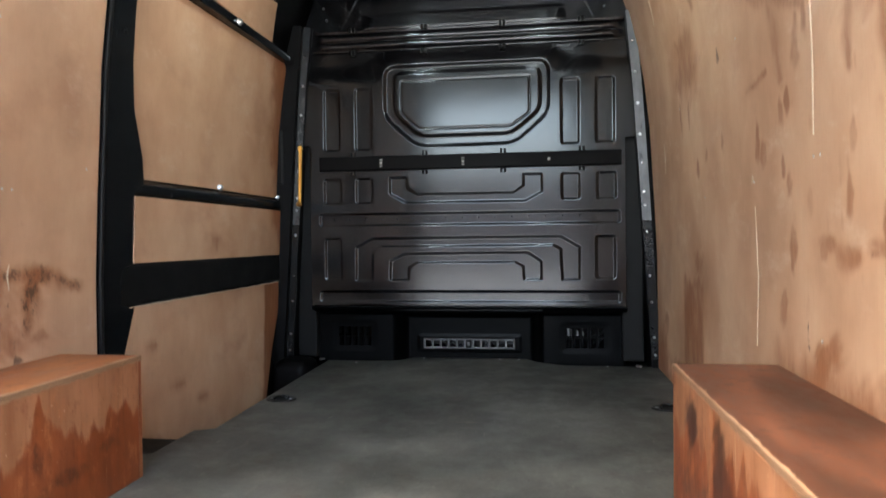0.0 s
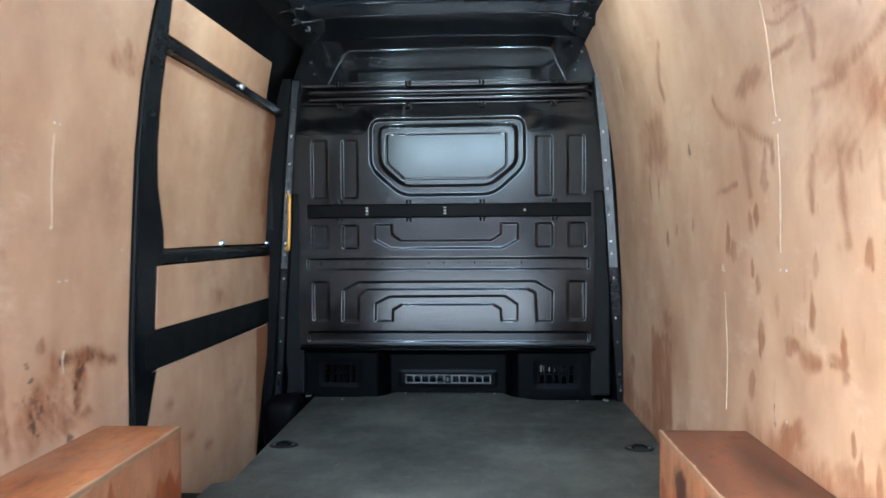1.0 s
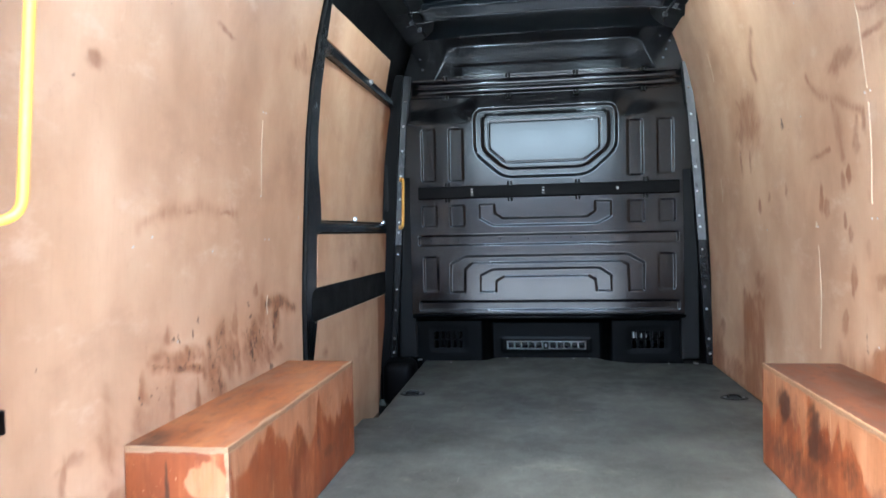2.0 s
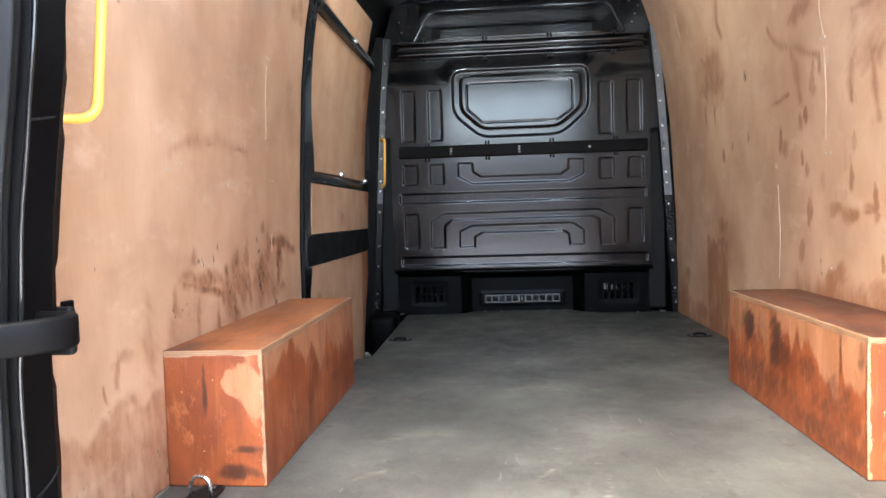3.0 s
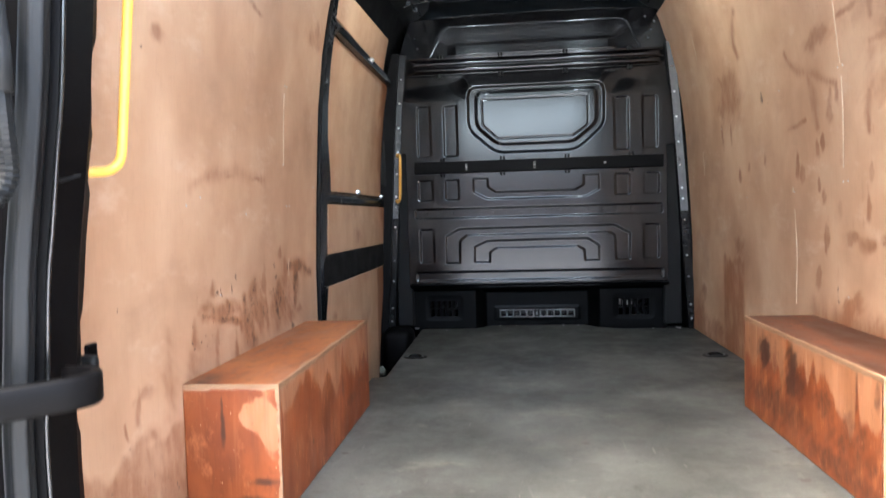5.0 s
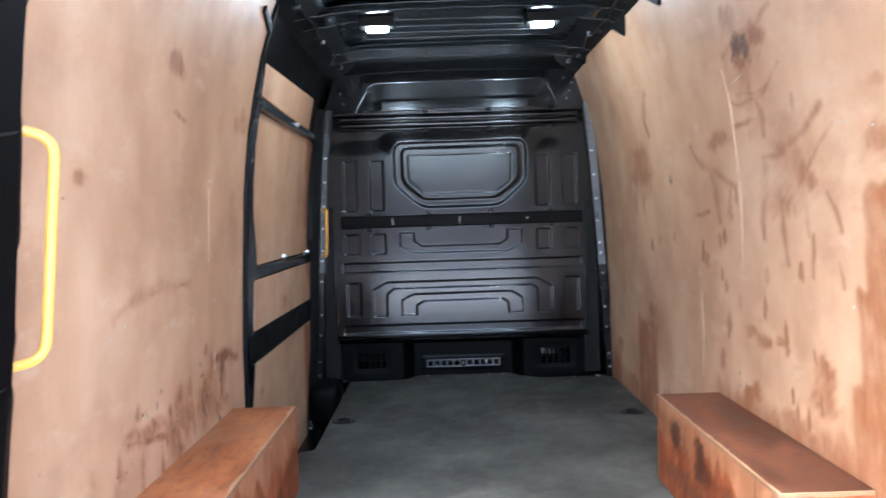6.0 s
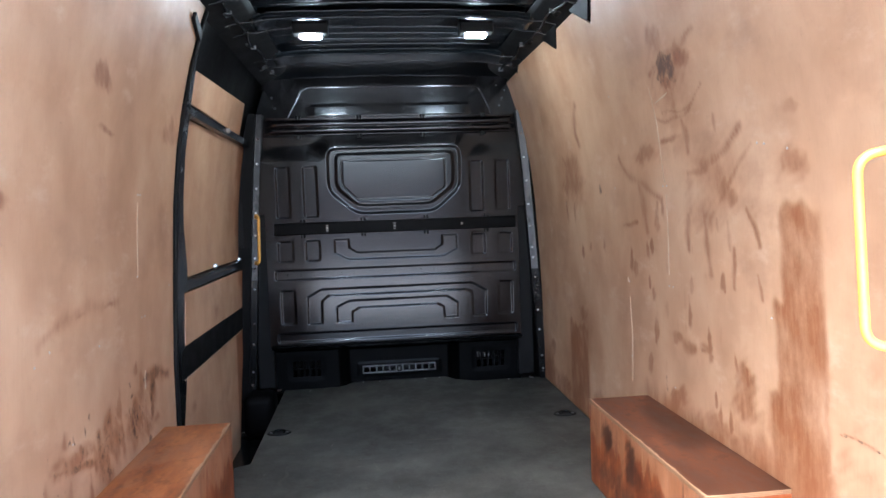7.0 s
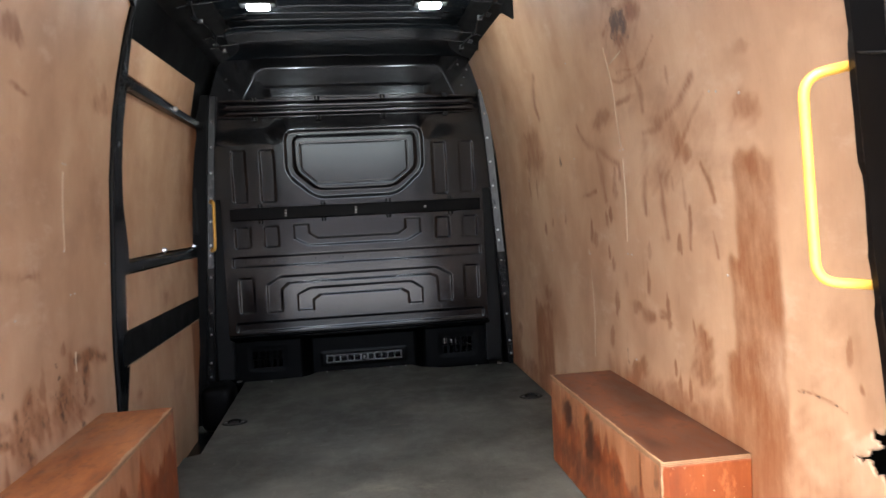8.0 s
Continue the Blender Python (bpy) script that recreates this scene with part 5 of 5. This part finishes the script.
# ---- rear pillars, seals ----
PZ = [-0.05, 0.40, 0.62, 0.84, 1.20, 1.60, 1.90]
PX = [0.787, 0.785, 0.768, 0.737, 0.705, 0.655, 0.610]
for side, nm in ((-1, "pillar_rear_left"), (1, "pillar_rear_right")):
    bm = bmesh.new()
    prev = None
    for z in np.linspace(-0.05, 1.88, 110):
        x = float(np.interp(z, PZ, PX))
        lip = 0.004 * round(1.4 * math.sin(z * 11.3 + 0.6) * math.sin(z * 4.1 + 2)) + 0.0015 * math.sin(z * 43) * math.sin(z * 9)
        prof = ((x + lip, 0.40), (x - 0.012, 0.385), (x - 0.012, 0.315), (x + 0.02, 0.300), (0.97, 0.300), (0.97, 0.425), (x + 0.01 + lip, 0.425))
        ring = [bm.verts.new((side * a, b, z)) for a, b in prof]
        if prev:
            for k in range(7):
                bm.faces.new((prev[k], prev[(k + 1) % 7], ring[(k + 1) % 7], ring[k]))
        else:
            bm.faces.new(ring)
        prev = ring
    bm.faces.new(prev)
    pl = tagged(part(nm, bm, MATT), "matt black rear door pillar", "pillar", kind="structure")
    for z, dz in ((0.02, 0.03), (0.21, 0.035), (0.74, 0.02), (1.10, 0.02)):
        x = float(np.interp(z, PZ, PX))
        bm = add_tube(bmesh.new(), [(side * (x - 0.010), 0.392, z + dz), (side * (x - 0.0125), 0.37, z + dz * 0.6), (side * (x - 0.0125), 0.316, z)], 0.0022, 6)
        part("seam", bm, RUBBER, pl)
    bm = bmesh.new()
    prev = None
    for z in np.linspace(-0.05, 1.86, 60):
        c = float(np.interp(z, PZ, PX)) + 0.007
        ring = []
        for k in range(28):
            t = 2 * math.pi * k / 28
            r = 0.019 + 0.0016 * math.cos(t * 7)
            ring.append(bm.verts.new((side * (c + r * math.cos(t)), 0.290 + 0.8 * r * math.sin(t), z)))
        if prev:
            for k in range(28):
                bm.faces.new((prev[k], prev[(k + 1) % 28], ring[(k + 1) % 28], ring[k]))
        else:
            bm.faces.new(ring)
        prev = ring
    bm.faces.new(prev)
    tagged(part("door_seal", bm, RUBBER, None, "", True), "grey ribbed rubber seal round the rear doorway", "seal", kind="structure")
    bm = add_tube(bmesh.new(), [(side * (float(np.interp(z, PZ, PX)) - 0.0145), 0.318 + 0.001 * math.sin(z * 30), z) for z in np.linspace(-0.05, 1.86, 60)], 0.0036, 8)
    part("bead", bm, BEAD, pl, "shiny edge of the seal", True)
bm = box((-0.97, 0.30, 1.84), (0.97, 0.42, 1.95), 0.01)
tagged(part("rear_header", bm, PAINT), "black header over the rear doorway", "header", kind="structure")
bm = box((-0.97, 0.28, -0.40), (0.97, 0.36, -0.004), 0.01)
tagged(part("rear_sill", bm, PLASTIC), "black rear sill and step", "sill", kind="structure")

# ---- roof lamps ----


def roof_lamp(x, y):
    lamp = tagged(group_at("roof_lamp", (x, y, 1.825)), "lit white LED roof lamp in a black housing", "lamp", "roof lamps")
    bm = box((-0.075, -0.035, -0.006), (0.075, 0.035, 0.040), 0.006)
    housing = part("housing", bm, PLASTIC, lamp)
    bm = box((-0.046, -0.021, -0.022), (0.046, 0.021, -0.002), 0.0098, 4)
    part("lens", bm, LED, housing, "lit white lens")
    return lamp


roof_lamp(-0.362, 2.44)
roof_lamp(0.366, 2.44)

# ---- lashing rings ----


def lashing_point(x, y, turn=0, up=0, plate=(0.058, 0.043)):
    g = tagged(group_at("lashing_ring", (x, y, 0.0)), "black recessed floor lashing point with a wire ring", "lashing ring", "floor lashing rings")
    g.rotation_euler = (0, 0, radians(turn))
    bm = bmesh.new()
    seg = 24
    prof = ((1.0, 0.0005), (0.97, 0.004), (0.82, 0.004), (0.74, 0.0022), (0.0, 0.0015))
    rings = [[bm.verts.new((plate[0] * s * math.cos(2 * math.pi * k / seg), plate[1] * s * math.sin(2 * math.pi * k / seg), z)) for k in range(seg)] for s, z in prof[:-1]]
    mid = bm.verts.new((0, 0, prof[-1][1]))
    for a, b in zip(rings, rings[1:]):
        for k in range(seg):
            bm.faces.new((a[k], a[(k + 1) % seg], b[(k + 1) % seg], b[k]))
    for k in range(seg):
        bm.faces.new((rings[-1][k], rings[-1][(k + 1) % seg], mid))
    dish = part("dish", bm, PLASTIC, g, "", True)
    arch = [(-0.024, 0, 0.004), (-0.024, 0.0, 0.034), (-0.012, 0.0, 0.048), (0.012, 0.0, 0.048), (0.024, 0.0, 0.034), (0.024, 0, 0.004)] if up else [(-0.024, -0.012, 0.006), (-0.024, 0.014, 0.007), (-0.012, 0.026, 0.007), (0.012, 0.026, 0.007), (0.024, 0.014, 0.007), (0.024, -0.012, 0.006)]
    part("ring", add_tube(bmesh.new(), rounded(arch, 0.014, 4), 0.0042, 8), STEEL if up else PAINT, g, "bright steel wire ring" if up else "black painted wire ring", True)
    for sx in (-0.65, 0.65):
        part("screw", add_disc(bmesh.new(), (sx * plate[0] if plate[0] > plate[1] else 0, 0 if plate[0] > plate[1] else sx * plate[1], 0.002), (0, 0, 1), 0.006, 0.003, 8), FLANGE, dish)
    return g


lashing_point(-0.611, 2.655)
lashing_point(0.793, 2.659)
lashing_point(-0.780, 0.850, -8, 1, (0.034, 0.078))
lashing_point(-0.795, 0.512, -30, 0, (0.036, 0.055))

# ---- screws and splits in the linings ----


def wall_screw(wall, side, y, z):
    x = side * (float(half_width(z)) - 0.0002)
    part("screw", add_disc(bmesh.new(), (x, y, z), (-side, 0, 0), 0.0036, 0.0015, 8, 1), DULL, wall)


for y, z in ((1.97, 0.73), (2.46, 0.72), (1.575, 1.09), (1.605, 1.09), (1.58, 0.75), (1.61, 0.75), (1.02, 0.73), (1.00, 1.17), (1.03, 1.175), (0.91, 1.15), (1.96, 1.45), (1.98, 0.43), (1.60, 0.40), (2.05, 1.10), (2.75, 1.05)):
    wall_screw(right, 1, y, z)
for y, z in ((1.62, 1.115), (1.60, 1.115), (1.67, 0.727), (1.64, 0.727), (1.93, 0.80), (1.02, 0.74), (1.13, 0.49), (1.60, 0.86), (0.95, 0.72), (1.30, 0.70), (1.0, 0.30)):
    wall_screw(left, -1, y, z)


def split(wall, side, y0, z0, y1, z1, w, paint=None, words="pale split in the veneer"):
    """A raised pale sliver where the face veneer has split."""
    bm = bmesh.new()
    n = 14
    a, b = [], []
    for k in range(n + 1):
        t = k / n
        y, z = y0 + (y1 - y0) * t + 0.003 * math.sin(5 * t + y0), z0 + (z1 - z0) * t
        h = w * (0.25 + 0.75 * math.sin(math.pi * min(max(t, 0.05), 0.95))) / 2
        x = side * (float(half_width(z)) - 0.0008)
        level = abs(y1 - y0) > abs(z1 - z0)
        a.append(bm.verts.new((x, y, z - h) if level else (x, y - h, z)))
        b.append(bm.verts.new((x - side * 0.0012, y, z + h) if level else (x - side * 0.0012, y + h, z)))
    for k in range(n):
        bm.faces.new((a[k], b[k], b[k + 1], a[k + 1]))
    r = bmesh.ops.extrude_face_region(bm, geom=bm.faces[:])
    bmesh.ops.translate(bm, vec=(side * 0.002, 0, 0), verts=[g for g in r["geom"] if isinstance(g, bmesh.types.BMVert)])
    part("split", bm, paint or SPLINTER, wall, words)


for row in ((1.585, 1.10, 1.60, 1.42, 0.0032), (1.60, 0.79, 1.585, 1.06, 0.0036), (1.98, 0.33, 1.97, 0.67, 0.0035), (3.08, 0.85, 3.075, 0.97, 0.004), (2.98, 1.42, 2.97, 1.55, 0.004)):
    split(right, 1, *row)
split(right, 1, 1.575, 1.362, 1.478, 1.380, 0.005)
split(right, 1, 1.985, 0.728, 1.978, 0.748, 0.009, None, "pale splinter beside a hole")
for row in ((1.60, 0.86, 1.60, 1.09, 0.004), (1.662, 0.490, 1.664, 0.550, 0.003)):
    split(left, -1, *row)

# ---- rear door leaf, its cable conduit and check strap ----
leaf = tagged(group_at("rear_door", (-0.99, 0.27, -0.35)), "open black rear door leaf hinged on the rear pillar", "van door")


def under_leaf(name, bm, mat, label="", sm=False):
    ob = part(name, bm, mat, None, label, sm)
    ob.parent, ob.matrix_parent_inverse = leaf, Matrix.Translation(-Vector(leaf.location))
    return ob


bm = box((-1.05, -0.55, -0.30), (-0.985, 0.27, 1.86), 0.015, 3)
under_leaf("door_panel", bm, MATT)
# out-of-view leaf, added to keep light off the left lining
unseen_leaf = tagged(group_at("rear_door", (0.99, 0.27, -0.35)), "second black rear door leaf, unseen, added to shade the left lining", "van door")
part("door_panel", box((-0.005, -0.82, 0.05), (0.06, 0.0, 2.21), 0.015, 3), MATT, unseen_leaf)
pipe = [(-0.86, 0.27, 0.980), (-0.745, 0.225, 0.985), (-0.738, 0.225, 0.92), (-0.736, 0.225, 0.845), (-0.730, 0.225, 0.74), (-0.750, 0.225, 0.715), (-0.86, 0.24, 0.705)]
bm = add_tube(bmesh.new(), rounded(pipe[:4], 0.030, 6), 0.016, 12)
cond = tagged(part("cable_conduit", bm, CONDUIT, None, "", True), "grey rubber cable conduit between body and rear door", "cable")
low = rounded(pipe[3:], 0.05, 8)
fine = []
for a, b in zip(low, low[1:]):
    m = max(1, int((b - a).length / 0.0035))
    fine += [a.lerp(b, k / m) for k in range(m)]
bm = bmesh.new()
add_tube(bm, fine, lambda t: 0.0125 + 0.0018 * math.sin(t * len(fine) * math.pi), 10)
part("bellows", bm, BELLOWS, cond, "ribbed bellows")
arc = [(-0.98, 0.10, 0.455), (-0.86, 0.17, 0.457), (-0.76, 0.215, 0.460), (-0.695, 0.265, 0.462), (-0.680, 0.300, 0.462), (-0.700, 0.330, 0.462), (-0.75, 0.335, 0.462)]
pts = rounded(arc, 0.06, 5)
bm = bmesh.new()
prev = None
for i, p in enumerate(pts):
    d = (pts[min(i + 1, len(pts) - 1)] - pts[max(i - 1, 0)]).normalized()
    nrm = d.cross(Vector((0, 0, 1))).normalized() * 0.008
    up = Vector((0, 0, 0.022))
    ring = [bm.verts.new(p + a) for a in (nrm + up * 0.8, nrm * 0.5 + up, -nrm * 0.5 + up, -nrm + up * 0.8, -nrm - up * 0.8, -nrm * 0.5 - up, nrm * 0.5 - up, nrm - up * 0.8)]
    if prev:
        for k in range(8):
            bm.faces.new((prev[k], prev[(k + 1) % 8], ring[(k + 1) % 8], ring[k]))
    else:
        bm.faces.new(ring)
    prev = ring
bm.faces.new(prev)
strap = tagged(part("door_check_strap", bm, MATT, None, "", True), "curved black plastic door check strap", "strap")
plate = box((-0.012, -0.003, -0.016), (0.012, 0.003, 0.016), 0.003)
bolt = part("bolt_plate", plate, FLANGE, strap, "dull grey bolt plate")
bolt.matrix_world = pose(-0.835, 0.176, 0.452, 0, 0, 25)
anchor = part("anchor", box((-0.90, 0.438, 0.400), (-0.775, 0.456, 0.476), 0.008, 3), PLASTIC, strap, "dark strap anchor behind the pillar")
# flat black plate added in place of a dark notch in the lining's edge
part("notch_plate", box((-0.885, 0.570, 0.428), (-0.874, 0.598, 0.468), 0.003), MATT, strap, "black plate standing in for a dark notch in the lining")

# ---- small bright fixings along the bulkhead foot ----
for x, y, ang in ((-0.717, 3.455, 40), (0.800, 3.40, -35)):
    bm = box((-0.014, -0.004, 0), (0.014, 0.004, 0.010), 0.002)
    ob = tagged(part("floor_bracket", bm, STEEL), "small bright bracket at the floor's front corner", "bracket", "floor brackets")
    ob.matrix_world = pose(x, y, 0.001, 0, 0, ang)
for x in (-0.53, -0.22, -0.12, 0.16, 0.25, 0.66):
    part("screw", add_disc(bmesh.new(), (x, 3.405 if abs(x) > 0.4 else 3.545, 0.0), (0, 0, 1), 0.005, 0.004, 8, 1), STEEL, floor)
for k in range(16):
    x = -0.63 + 0.078 * k
    part("rivet", add_disc(bmesh.new(), (x, float(bulk_y(np.array([x]), np.array([0.692]))[0]) + 0.0005, 0.692 + 0.0004 * k), (0, -1, 0), 0.005, 0.0018, 8, 1), PLASTIC, bulkhead)

# pale slivers standing in for light that comes through the cab-side vent
for k, (x, w) in enumerate(((0.488, 0.010), (0.506, 0.014), (0.530, 0.008), (0.556, 0.006))):
    under_val("vent_light_sliver", box((x - w / 2, 3.488, 0.128), (x + w / 2, 3.491, 0.166 - 0.006 * k), 0.001), GRILLE, "pale sliver standing in for light through the vent")

# black bracket hooked over the corner of the side lining
hook = [(1.998, 1.680), (1.992, 1.715), (1.915, 1.735), (1.868, 1.752), (1.866, 1.728), (1.935, 1.702)]
bm = add_prism(bmesh.new(), [(-(float(half_width(z)) - 0.002), y, z) for y, z in hook], (0.012, 0, 0), 0.002)
tagged(part("lining_bracket", bm, PLASTIC), "black bracket over the plywood's upper corner", "bracket", kind="structure")
# dark slot plate over the bulkhead's upper rail
bm = box((-0.050, 3.4235, 1.628), (0.085, 3.4300, 1.664), 0.002)
part("slot_plate", bm, MATT, bulkhead, "dull black slot plate")
# rivets up the bulkhead's upper corner
for x, z in ((0.655, 1.655), (0.672, 1.70), (0.690, 1.745), (0.640, 1.775), (-0.66, 1.66), (-0.675, 1.72)):
    part("rivet", add_disc(bmesh.new(), (x, float(bulk_y(np.array([x]), np.array([z]))[0]), z), (0, -1, 0), 0.006, 0.003, 8, 1), FLANGE, bulkhead)

# pale bead of sealant between the floor and the lining
for side, y0, y1 in ((-1, 0.46, 0.905), (1, 0.46, 0.95)):
    pts = [(side * 0.881, y, 0.001 + 0.0006 * math.sin(y * 140)) for y in np.linspace(y0, y1, 40)]
    part("sealant_bead", add_tube(bmesh.new(), pts, 0.003, 6), SEALANT, floor, "", True)

# wiring loom clipped along the roof rails
for side in (-1, 1):
    pts = [(side * (0.640 + 0.010 * math.sin(y * 13 + side)), y, 1.828 + 0.005 * math.sin(y * 21)) for y in np.linspace(2.0, 3.36, 70)]
    loom = tagged(part("wiring_loom", add_tube(bmesh.new(), pts, 0.006, 8), PAINT, None, "", True), "black taped wiring loom along the roof rail", "cable", "roof wiring looms")
    for k in range(5):
        y = 2.14 + 0.27 * k
        bm = box((-0.012, -0.008, -0.010), (0.012, 0.008, 0.012), 0.003)
        ob = part("loom_clip", bm, PAINT if k % 2 else FLANGE, loom)
        ob.location = (side * (0.640 + 0.010 * math.sin(y * 13 + side)), y, 1.829 + 0.005 * math.sin(y * 21))
